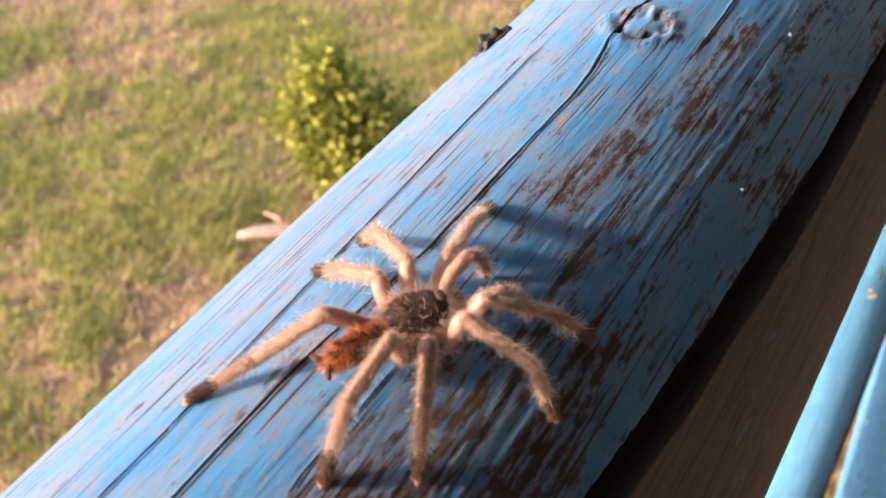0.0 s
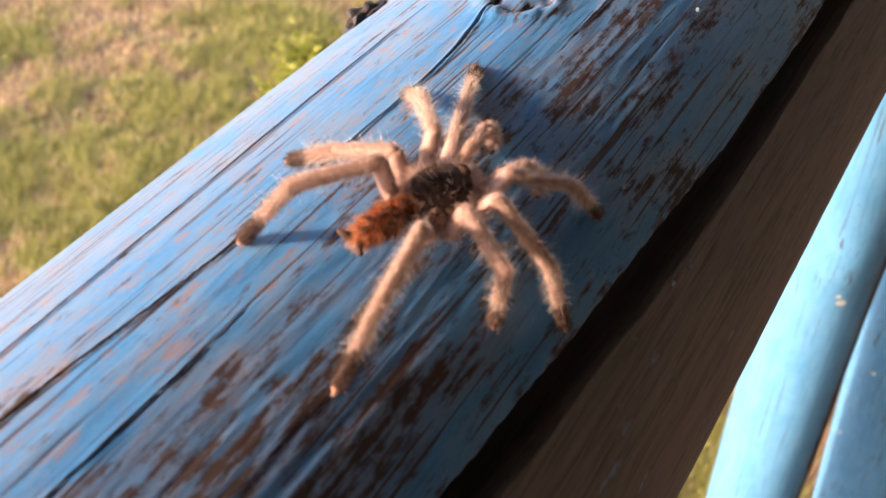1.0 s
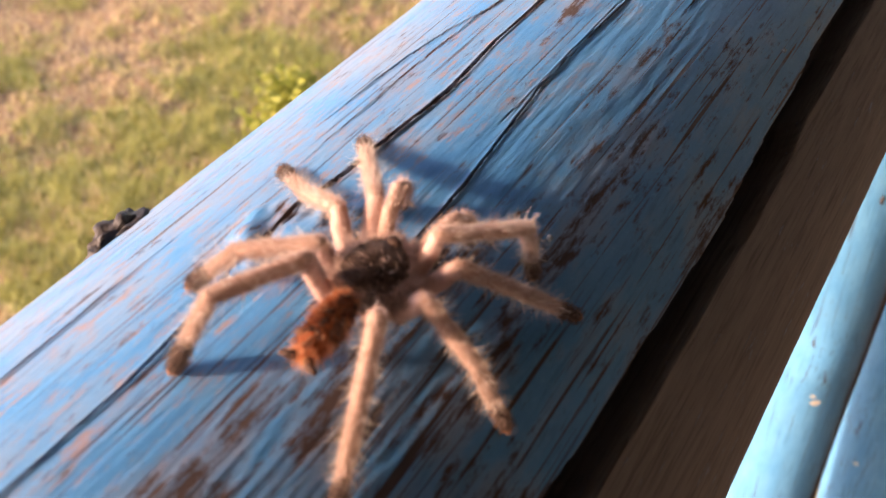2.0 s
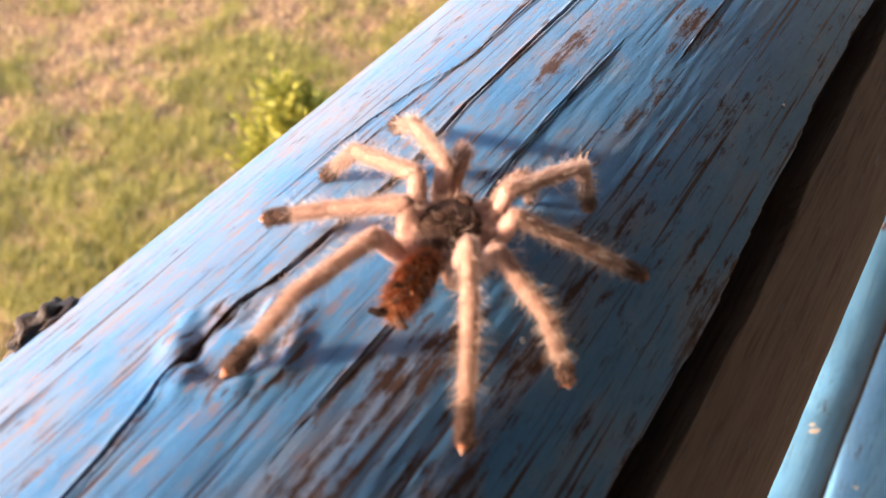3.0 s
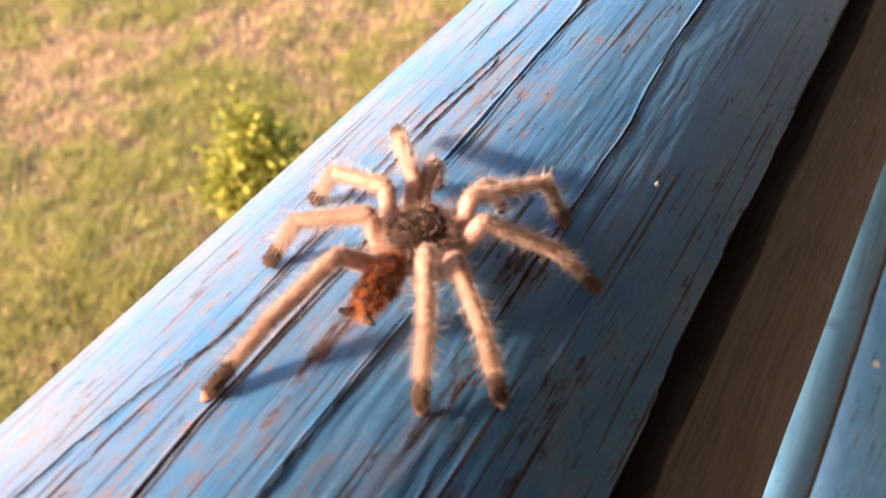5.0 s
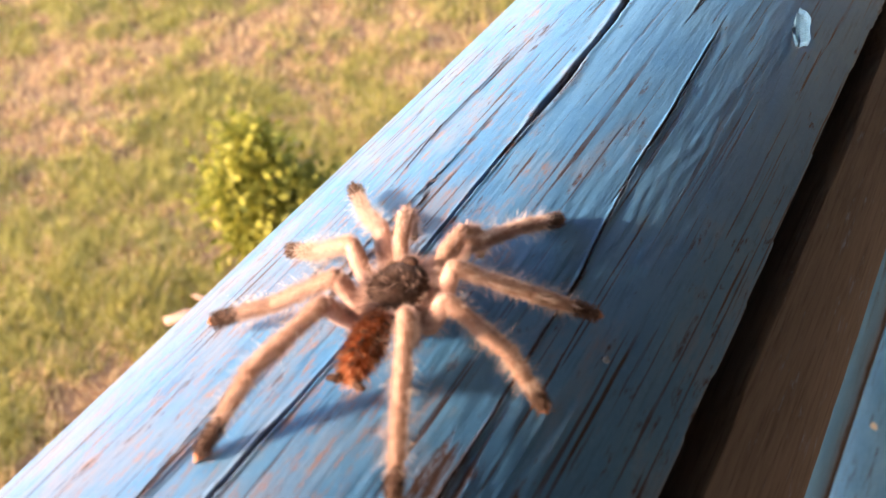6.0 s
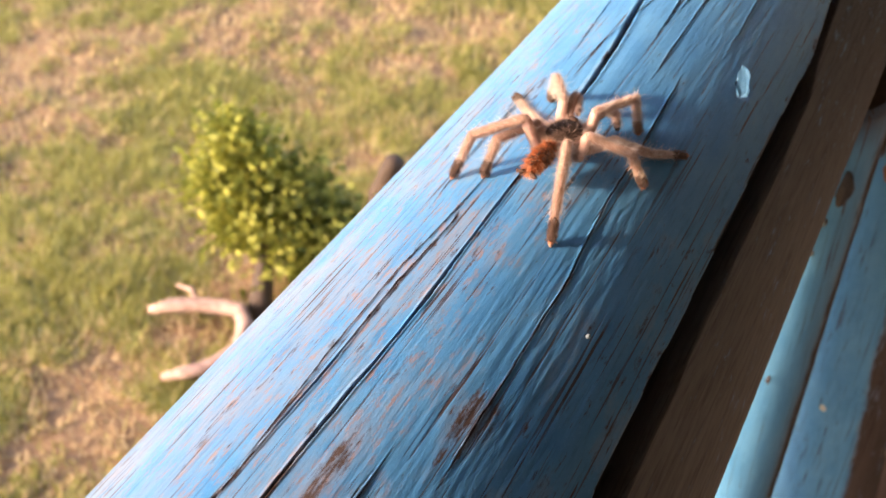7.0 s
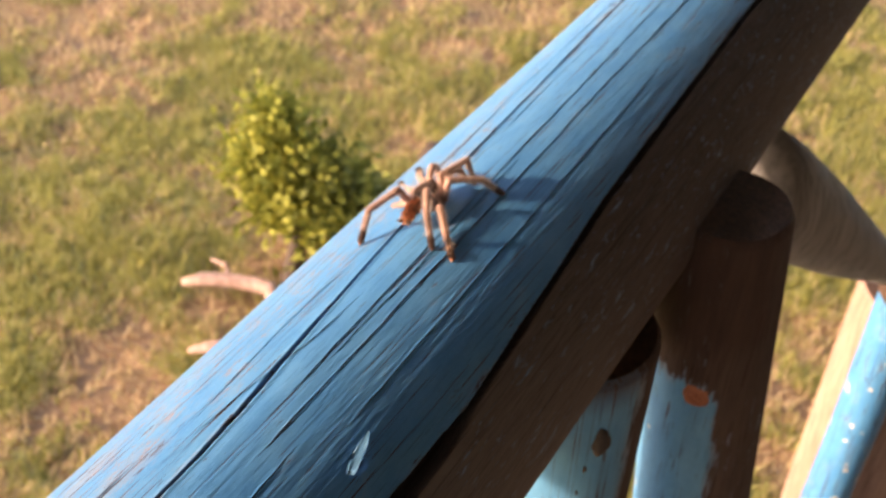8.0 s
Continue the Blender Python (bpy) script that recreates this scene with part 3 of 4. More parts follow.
def build_post(name, label, bottom, top, r_bottom, r_top, mat, wear_of, seed, shade_from=99.0, knot=None, bare=(200, 200)):
    root = new(name)
    root.location = (bottom[0], bottom[1], 0)
    shift = Vector((bottom[0], bottom[1], 0))
    verts, faces, wear, dark, grey = post_mesh(Vector(bottom) - shift, Vector(top) - shift, r_bottom, r_top, wear_of, seed, shade_from, knot, bare)
    trunk = raw_mesh("shaft", verts, faces[:-1], mat, root, True)
    trunk.data.attributes.new("wear", "FLOAT", "POINT").data.foreach_set("value", np.array(wear, np.float32))
    # not cracks here: the painted shade at the top and the darker side
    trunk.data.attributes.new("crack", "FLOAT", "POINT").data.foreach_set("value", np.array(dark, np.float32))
    trunk.data.attributes.new("grey", "FLOAT", "POINT").data.foreach_set("value", np.array(grey, np.float32))
    cap_ids = faces[-1]
    cap = raw_mesh("cut_top", [verts[i] for i in cap_ids], [tuple(range(len(cap_ids)))], DARK_WOOD, root)
    cap["label"] = "dark bare cut top"
    tagged(root, label, "post")
    return root


def skin_patch(cx, cy, r, turn, z, wide, tall, seed):
    """A small ragged patch that follows the round skin of a post."""
    bm = bmesh.new()
    grid = []
    for i in range(7):
        row = []
        for j in range(7):
            u, v = i / 6 - 0.5, j / 6 - 0.5
            edge = (1 + 0.6 * noise.noise(Vector((u * 4, v * 4, seed * 3.7)))) * (1 - 0.5 * abs(u * v) * 4)
            a, lift = turn + wide / r * u * edge, 0.0011 * (1 - 3 * (u * u + v * v))
            row.append(bm.verts.new((cx + (r + lift) * math.cos(a), cy + (r + lift) * math.sin(a), z + tall * v * edge)))
        grid.append(row)
    for p, q in zip(grid, grid[1:]):
        for k in range(6):
            bm.faces.new((p[k], q[k], q[k + 1], p[k + 1]))
    return bm


def build_posts():
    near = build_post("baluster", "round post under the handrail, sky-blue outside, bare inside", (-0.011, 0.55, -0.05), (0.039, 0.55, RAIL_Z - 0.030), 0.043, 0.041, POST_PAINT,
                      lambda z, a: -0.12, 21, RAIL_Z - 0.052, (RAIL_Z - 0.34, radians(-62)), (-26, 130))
    bm = bmesh.new()
    bmesh.ops.create_icosphere(bm, subdivisions=3, radius=1)
    for v in bm.verts:
        p = v.co * (1 + 0.35 * noise.noise(v.co * 2.5))
        v.co = Vector((p.x * 0.0048, p.y * 0.003, p.z * 0.0105))
    hole = part("knot_hole", bm, KNOT_DARK, near, "dark knot hole in the post")
    hole.location = (0.0790, -0.0275, RAIL_Z - 0.070)
    hole.rotation_euler = (0, 0, radians(40))
    # chipped and scratched spots on its paint: angle, height under the rail's axis, width, height
    for name, mat, label, turn, drop, wide, tall, seed in (("paint_chip", PALE_CHIP, "pale spot where the paint has chipped", -86, 0.142, 0.009, 0.016, 1), ("scratch", KNOT_DARK, "", -62, 0.130, 0.0022, 0.011, 2),
                                                           ("scratch", KNOT_DARK, "", -52, 0.088, 0.0025, 0.006, 3), ("scratch", KNOT_DARK, "", -60, 0.202, 0.003, 0.007, 4), ("scratch", KNOT_DARK, "", -55, 0.108, 0.002, 0.004, 5)):
        part(name, skin_patch(0.039 - 0.0143 * drop + 0.011, 0.0, 0.0428, radians(turn), RAIL_Z - drop, wide, tall, seed), mat, near, label)
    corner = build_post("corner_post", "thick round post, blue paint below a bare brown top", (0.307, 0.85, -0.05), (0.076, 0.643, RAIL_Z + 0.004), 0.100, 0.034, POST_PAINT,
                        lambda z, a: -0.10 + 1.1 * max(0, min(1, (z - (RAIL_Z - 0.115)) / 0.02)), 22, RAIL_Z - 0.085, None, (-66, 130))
    # a spot of fresh bare wood where the paint ends
    bm = bmesh.new()
    grid = []
    for i in range(9):
        row = []
        for j in range(9):
            u, v = i / 8 - 0.5, j / 8 - 0.5
            edge = 1 + 0.5 * noise.noise(Vector((u * 5, v * 5, 8)))
            ang, z = radians(-86 + 44 * u * edge), RAIL_Z - 0.110 + 0.026 * v * edge
            d = RAIL_Z - z
            r = 0.034 + 0.0187 * d + 0.0018 * (1 - 3.4 * (u * u + v * v))
            row.append(bm.verts.new((0.078 + 0.064 * d - 0.307 + r * math.cos(ang), 0.645 + 0.057 * d - 0.85 + r * math.sin(ang), z)))
        grid.append(row)
    for p, q in zip(grid, grid[1:]):
        for k in range(8):
            bm.faces.new((p[k], q[k], q[k + 1], p[k + 1]))
    part("bare_spot", bm, ORANGE_WOOD, corner, "bare orange wood where paint has chipped")
    far = build_post("far_post", "slim round post with chipped sky-blue paint", (0.160, 1.36, -0.05), (0.160, 1.36, RAIL_Z + 0.25), 0.036, 0.032, CHIPPED_PAINT, lambda z, a: 0.12, 23)
    bm = bmesh.new()
    tube(bm, [(0, 0, RAIL_Z + z) for z in (-0.585, -0.58, -0.54, -0.535)], [0.0335, 0.0358, 0.0358, 0.0335], 28, 0.05)
    part("joint_band", bm, DARK_WOOD, far, "dark stained band where the brace meets the post")
    build_post("bare_post", "bare reddish-brown wooden post beside the blue one", (0.172, 1.50, -0.05), (0.172, 1.50, RAIL_Z - 0.68), 0.086, 0.082, BROWN_WOOD, lambda z, a: 0.0, 24)
    root = new("log_brace")
    p, q = Vector((0.025, 0.835, RAIL_Z - 0.115)), Vector((0.150, 1.325, RAIL_Z - 0.53))
    bm = bmesh.new()
    tube(bm, [p.lerp(q, u) for u in (0, 0.1, 0.3, 0.5, 0.7)], [0.050, 0.051, 0.045, 0.036, 0.027], 28, 0.08)
    part("brace_body", bm, GREY_WOOD, root)
    bm = bmesh.new()
    tube(bm, [p.lerp(q, u) for u in (0.7, 0.8, 0.9, 0.96, 1)], [0.0268, 0.023, 0.018, 0.014, 0.009], 28, 0.08)
    part("hewn_tip", bm, GREY_WOOD, root, "hewn tapering end")
    tagged(root, "grey weathered log brace with a tapered end", "brace")


# ---- unseen porch behind the camera, added to block and bounce light ----
def slab(name, lo, hi, mat, label):
    bm = bmesh.new()
    bmesh.ops.create_cube(bm, size=1)
    for v in bm.verts:
        v.co = Vector([lo[i] + (v.co[i] + 0.5) * (hi[i] - lo[i]) for i in range(3)])
    bmesh.ops.bevel(bm, geom=bm.edges[:], offset=0.01, segments=1, affect="EDGES")
    return tagged(mesh_object(name, bm, mat, None, False), label, "porch", kind="structure")


def build_unseen_porch():
    boards = plain("brown_floor_boards", (0.11, 0.078, 0.06), (0.19, 0.135, 0.105), 6, (1, 0.1, 1))
    dark_boards = plain("dark_wall_boards", (0.07, 0.06, 0.052), (0.115, 0.10, 0.088), 6, (1, 0.1, 1))
    # never in view: added slabs that cut sky light and set the bounce
    slab("unseen_wall", (1.7, -5.0, 0.0), (1.85, 5.0, RAIL_Z + 1.5), dark_boards, "brown timber house wall behind the porch")
    slab("ceiling", (-1.15, -5.0, RAIL_Z + 1.25), (1.85, 5.0, RAIL_Z + 1.32), dark_boards, "dark boarded porch ceiling with wide eaves")
    slab("floor", (0.12, -5.0, -0.1), (1.7, 0.45, RAIL_Z - 1.0), boards, "raised brown boarded porch floor")


# ---- shrub, branch, stump ----
def build_shrub():
    """A ragged little bush on a leaning stem: lobes of small leaves over a dark inside, spreading low to one side."""
    rng = random.Random(9)
    root = new("shrub")
    root.location = (-2.76, 3.52, -0.03)
    bm = bmesh.new()
    tube(bm, [(0.09, -0.25, 0), (0.07, -0.18, 0.14), (0.03, -0.08, 0.27), (0.0, 0.0, 0.42)], [0.075, 0.06, 0.05, 0.035], 12, 0.3)
    part("trunk", bm, BARK, root)
    # lobes: centre, spread, number of leaves
    lobes = [((-0.17, 0.02, 0.92), 0.07, 420), ((-0.22, -0.05, 0.66), 0.085, 640), ((-0.05, -0.02, 0.62), 0.10, 700), ((-0.16, -0.04, 0.42), 0.075, 480),
             ((0.02, 0.06, 0.40), 0.11, 800), ((0.10, 0.10, 0.66), 0.09, 520), ((0.22, 0.14, 0.46), 0.11, 700), ((0.20, 0.12, 0.22), 0.11, 620),
             ((0.38, 0.22, 0.30), 0.10, 480), ((0.46, 0.30, 0.14), 0.09, 300), ((-0.04, 0.06, 0.86), 0.06, 180)]
    # lobes away from the sun get a darker leaf colour that stands in for shade
    sunward, shaded = ([], []), ([], [])
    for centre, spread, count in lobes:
        verts, faces = sunward if centre[0] < 0.04 else shaded
        centre = Vector(centre)
        bm = bmesh.new()
        tube(bm, [(0.0, 0.0, 0.3), centre * 0.6 + Vector((rng.uniform(-0.04, 0.04), 0, 0.12)), centre], [0.014, 0.010, 0.004], 7)
        part("stem", bm, BARK, root)
        for _ in range(count):
            out = Vector((rng.gauss(0, 1), rng.gauss(0, 1), rng.gauss(0, 1)))
            c = centre + out * spread * rng.uniform(0.6, 1.15)
            d = (out.normalized() * 0.6 + Vector((rng.gauss(0, 0.6), rng.gauss(0, 0.6), rng.gauss(0.1, 0.5)))).normalized()
            s = d.orthogonal().normalized()
            s.rotate(Matrix.Rotation(rng.uniform(0, 6), 3, d))
            ln, wd = rng.uniform(0.04, 0.085), rng.uniform(0.012, 0.023)
            n0 = len(verts)
            up = d.cross(s) * 0.006
            verts += [c, c + d * ln * 0.5 + s * wd + up, c + d * ln, c + d * ln * 0.5 - s * wd + up]
            faces += [(n0, n0 + 1, n0 + 2), (n0, n0 + 2, n0 + 3)]
    raw_mesh("young_leaves", *sunward, strands("yellow_green_leaf", (0.12, 0.15, 0.025), (0.46, 0.46, 0.10), 0.5, 0.32), root)["label"] = "yellow-green young leaves"
    raw_mesh("shaded_leaves", *shaded, strands("dark_green_leaf", (0.07, 0.09, 0.018), (0.31, 0.33, 0.075), 0.5, 0.25), root)["label"] = "darker green older leaves"
    tagged(root, "small leafy yellow-green shrub on the lawn", "shrub")


def build_branch():
    root = new("dead_branch")
    bm = bmesh.new()
    pts = [(-3.17, 3.00, 0.06), (-3.08, 3.06, 0.075), (-2.96, 3.13, 0.08), (-2.83, 3.18, 0.08), (-2.73, 3.19, 0.085), (-2.63, 3.11, 0.08), (-2.59, 2.98, 0.065), (-2.62, 2.84, 0.055), (-2.71, 2.74, 0.05), (-2.82, 2.66, 0.035)]
    tube(bm, pts, [0.020, 0.034, 0.038, 0.042, 0.046, 0.046, 0.044, 0.040, 0.034, 0.018], 12, 0.45)
    part("bough", bm, DEAD_WOOD, root)
    bm = bmesh.new()
    tube(bm, [(-2.95, 3.13, 0.08), (-3.03, 3.19, 0.11), (-3.14, 3.20, 0.09)], [0.018, 0.014, 0.007], 8, 0.3)
    part("twig", bm, DEAD_WOOD, root)
    tagged(root, "pale curved dead branch lying on bare soil", "branch")
    stump = new("stump")
    stump.location = (-2.58, 4.42, -0.03)
    bm = bmesh.new()
    tube(bm, [(0, 0, 0), (0.0, 0.02, 0.10), (0.02, 0.05, 0.22), (0.05, 0.06, 0.32), (0.07, 0.06, 0.35)], [0.12, 0.095, 0.08, 0.065, 0.03], 14, 0.25)
    part("wood", bm, BARK, stump)
    tagged(stump, "dark weathered stump in the grass", "stump")


# ---- spider ----
KEY_T = [0, 0.5, 1, 1.5, 2, 2.2, 3.3, 3.5, 4, 4.5, 5, 5.2, 6.3, 6.5, 7, 7.2, 7.5, 7.8, 8]
BODY_ANGLE = [6.4, 13.6, 16.7, 16.0, 13.6, 14.2, 11.2, 10.7, 12.1, 8.0, 6.2, 6.2, 0.7, 0.1, 2.4, 5.2, 4.1, -10.7, -10.6]
BODY_Y = [-0.0751, -0.0532, -0.0215, 0.0181, 0.0495, 0.0571, 0.1008, 0.1033, 0.1149, 0.1463, 0.1768, 0.1855, 0.2255, 0.2248, 0.2876, 0.3164, 0.3686, 0.453, 0.4877]
BODY_TURN = [24, 24, 16, 4, -1, 2, -7, -7, 6, 0, -1, -1, -8, -7, 7, 15, 12, -4, -4]
# footholds on the rail: (angle, y) at each of the times above
FEET = {}
FEET["L4"] = [(-17.7, -0.1064), (-10.3, -0.0784), (-2.0, -0.0471), (1.8, -0.011), (1.3, 0.0205), (2.3, 0.0297), (0.5, 0.0602), (0.7, 0.0596), (-0.9, 0.0881), (-5.1, 0.1119), (-4.7, 0.1351), (-5.9, 0.1609), (-9.2, 0.1839), (-10.1, 0.1814), (-18.7, 0.2691), (-9.7, 0.272), (-11.4, 0.3279), (-18.5, 0.4116), (-22.5, 0.4559)]
FEET["L3"] = [(-17.9, -0.066), (-11.3, -0.043), (-8.2, -0.0235), (-6.2, 0.006), (-7.3, 0.0365), (-7.5, 0.0386), (-10.9, 0.0946), (-9.6, 0.0957), (-9.5, 0.0968), (-9.8, 0.1313), (-14.1, 0.1675), (-14.0, 0.1671), (-24.3, 0.2158), (-22.3, 0.2157), (-11.1, 0.2705), (-16.5, 0.3259), (-11.3, 0.3455), (-36.1, 0.4637), (-45.8, 0.4915)]
FEET["L2"] = [(-15.1, -0.0542), (-1.9, -0.0206), (-1.9, 0.0064), (-9.1, 0.0447), (-13.5, 0.0709), (-9.3, 0.0753), (-14.1, 0.1097), (-13.4, 0.1099), (-9.6, 0.1353), (-12.3, 0.1664), (-17.5, 0.1882), (-23.0, 0.2094), (-27.3, 0.2399), (-28.7, 0.2387), (-22.4, 0.3215), (-16.5, 0.3406), (-17.2, 0.3753), (-38.7, 0.4867), (-43.0, 0.5148)]
FEET["L1"] = [(1.0, -0.0333), (7.2, -0.0194), (3.5, 0.0237), (-1.8, 0.0528), (-5.7, 0.0841), (-5.3, 0.0928), (-9.1, 0.1229), (-9.7, 0.127), (-4.1, 0.154), (-11.5, 0.1811), (-11.0, 0.2093), (-13.5, 0.2178), (-23.6, 0.2585), (-23.5, 0.2576), (-10.3, 0.3171), (-11.3, 0.3497), (-13.8, 0.4113), (-32.6, 0.4928), (-37.0, 0.5233)]
FEET["R1"] = [(28.5, -0.0507), (36.7, -0.0181), (36.1, 0.006), (29.5, 0.0604), (28.6, 0.0738), (25.5, 0.0825), (22.5, 0.1356), (20.9, 0.1372), (23.0, 0.1433), (20.4, 0.1837), (20.3, 0.2043), (19.0, 0.2241), (8.8, 0.271), (8.5, 0.268), (14.3, 0.3127), (19.8, 0.3587), (18.4, 0.3848), (-4.9, 0.4967), (-3.8, 0.5112)]
FEET["R2"] = [(30.5, -0.0715), (38.5, -0.0502), (42.3, -0.0209), (38.2, 0.0268), (37.0, 0.0742), (36.5, 0.0755), (34.1, 0.1237), (35.5, 0.1318), (34.1, 0.1387), (30.8, 0.1659), (29.8, 0.1952), (30.0, 0.1956), (22.2, 0.2497), (23.4, 0.2529), (27.0, 0.3159), (25.6, 0.3287), (29.1, 0.3897), (8.2, 0.4632), (7.2, 0.5125)]
FEET["R3"] = [(19.5, -0.0998), (28.7, -0.0795), (33.8, -0.0325), (35.6, 0.0154), (37.9, 0.0463), (34.3, 0.058), (35.4, 0.0961), (35.7, 0.0956), (33.0, 0.1154), (27.1, 0.149), (27.2, 0.1603), (26.0, 0.1869), (24.9, 0.2266), (23.8, 0.2238), (22.4, 0.2916), (21.7, 0.2969), (22.4, 0.3622), (10.0, 0.4383), (10.7, 0.4638)]
FEET["R4"] = [(9.4, -0.1102), (16.5, -0.0825), (23.2, -0.0628), (27.0, -0.0201), (28.0, 0.0146), (25.4, 0.0292), (29.7, 0.0711), (29.4, 0.0737), (28.0, 0.0772), (22.5, 0.1076), (19.1, 0.1502), (19.4, 0.1504), (16.0, 0.1915), (15.9, 0.1922), (12.3, 0.2514), (13.6, 0.2929), (15.4, 0.3354), (2.5, 0.4337), (2.7, 0.4642)]
RAISED = {("L1", 5.0): 0.004}  # feet held clear of the rail
HIPS = {  # where each leg leaves the body, in the spider's own space
    "L1": (-0.0044, 0.0056), "L2": (-0.0060, 0.0022), "L3": (-0.0060, -0.0020), "L4": (-0.0044, -0.0058),
    "R1": (0.0044, 0.0056), "R2": (0.0060, 0.0022), "R3": (0.0060, -0.0020), "R4": (0.0044, -0.0058)}
LENGTHS = {"1": (0.0100, 0.0156, 0.0140), "2": (0.0094, 0.0152, 0.0135), "3": (0.0078, 0.0130, 0.0121), "4": (0.0125, 0.0152, 0.0150)}
BODY_LIFT = 0.0064
KNEE_FORWARD = {"1": 0.15, "2": 0.1, "3": 0.05, "4": 0.0}


def hair(name, spots, mat, parent, lengths, width, rng, droop=0.35, along=0.5):
    """Fine tapered hairs that stand out from the skin at the given places, normals and directions of growth."""
    p, n, g = (np.asarray(v, float) for v in spots)
    k = len(p)
    d = n + g * along + rng.normal(0, droop, (k, 3))
    d /= np.linalg.norm(d, axis=1)[:, None]
    s = np.cross(d, rng.normal(0, 1, (k, 3)))
    s /= np.linalg.norm(s, axis=1)[:, None]
    ln = rng.uniform(lengths[0], lengths[1], k)[:, None]
    w = width * rng.uniform(0.7, 1.3, k)[:, None]
    mid = p + d * ln * 0.55
    tip = p + d * ln + rng.normal(0, 0.12, (k, 3)) * ln
    verts = np.stack([p - s * w, p + s * w, mid + s * w * 0.65, mid - s * w * 0.65, tip], 1).reshape(-1, 3)
    i = np.arange(k) * 5
    faces = [f for a in i.tolist() for f in ((a, a + 1, a + 2, a + 3), (a + 3, a + 2, a + 4))]
    return raw_mesh(name, verts, faces, mat, parent)


def limb_mesh(length, profile, sides=14):
    """A limb joint along +z from the origin: rounded ends, radius from the profile of (share of length, radius)."""
    bm = bmesh.new()
    steps = 14
    pts, radii = [], []
    for i in range(steps + 1):
        u = i / steps
        pts.append((0, 0, (u * 1.14 - 0.07) * length))
        r = float(np.interp(u, [p[0] for p in profile], [p[1] for p in profile]))
        radii.append(r * min(1, 0.55 + math.sqrt(max(0, min(u, 1 - u))) * 2.6))
    tube(bm, pts, radii, sides, 0.10)
    return bm


def limb_spots(length, profile, count, rng, top=0.98, low=0.03):
    u, a = rng.uniform(low, top, count), rng.uniform(0, math.tau, count)
    r = np.interp(u, [p[0] for p in profile], [p[1] for p in profile]) * 0.95
    n = np.stack([np.cos(a), np.sin(a), 0 * a], 1)
    return n * r[:, None] + np.stack([0 * u, 0 * u, u * length], 1), n, np.tile((0.0, 0.0, 1.0), (count, 1))


def egg(radius, squash, seed):
    bm = bmesh.new()
    bmesh.ops.create_icosphere(bm, subdivisions=4, radius=1)
    for v in bm.verts:
        p = v.co
        r = 1 + 0.05 * noise.noise(p * 3 + Vector((seed, 0, 0)))
        v.co = Vector((p.x * radius[0] * r * (1 + squash * p.y), p.y * radius[1] * r, p.z * radius[2] * r))
    return bm


def egg_spots(radius, squash, count, rng, keep, outward=0.0):
    """Places on the egg where keep() holds; hair grows backwards, or outwards from the middle by that share."""
    p = rng.normal(0, 1, (count * 12, 3))
    p /= np.linalg.norm(p, axis=1)[:, None]
    p = p[keep(p[:, 0], p[:, 1], p[:, 2])][:count]
    r = np.array(radius)
    q = p * r
    q[:, 0] *= 1 + squash * p[:, 1]
    n = p / r
    n /= np.linalg.norm(n, axis=1)[:, None]
    g = np.tile((0.0, -1.0, 0.0), (len(p), 1)) * (1 - outward) + outward * p * (1, 1, 0)
    return q * 0.97, n, g


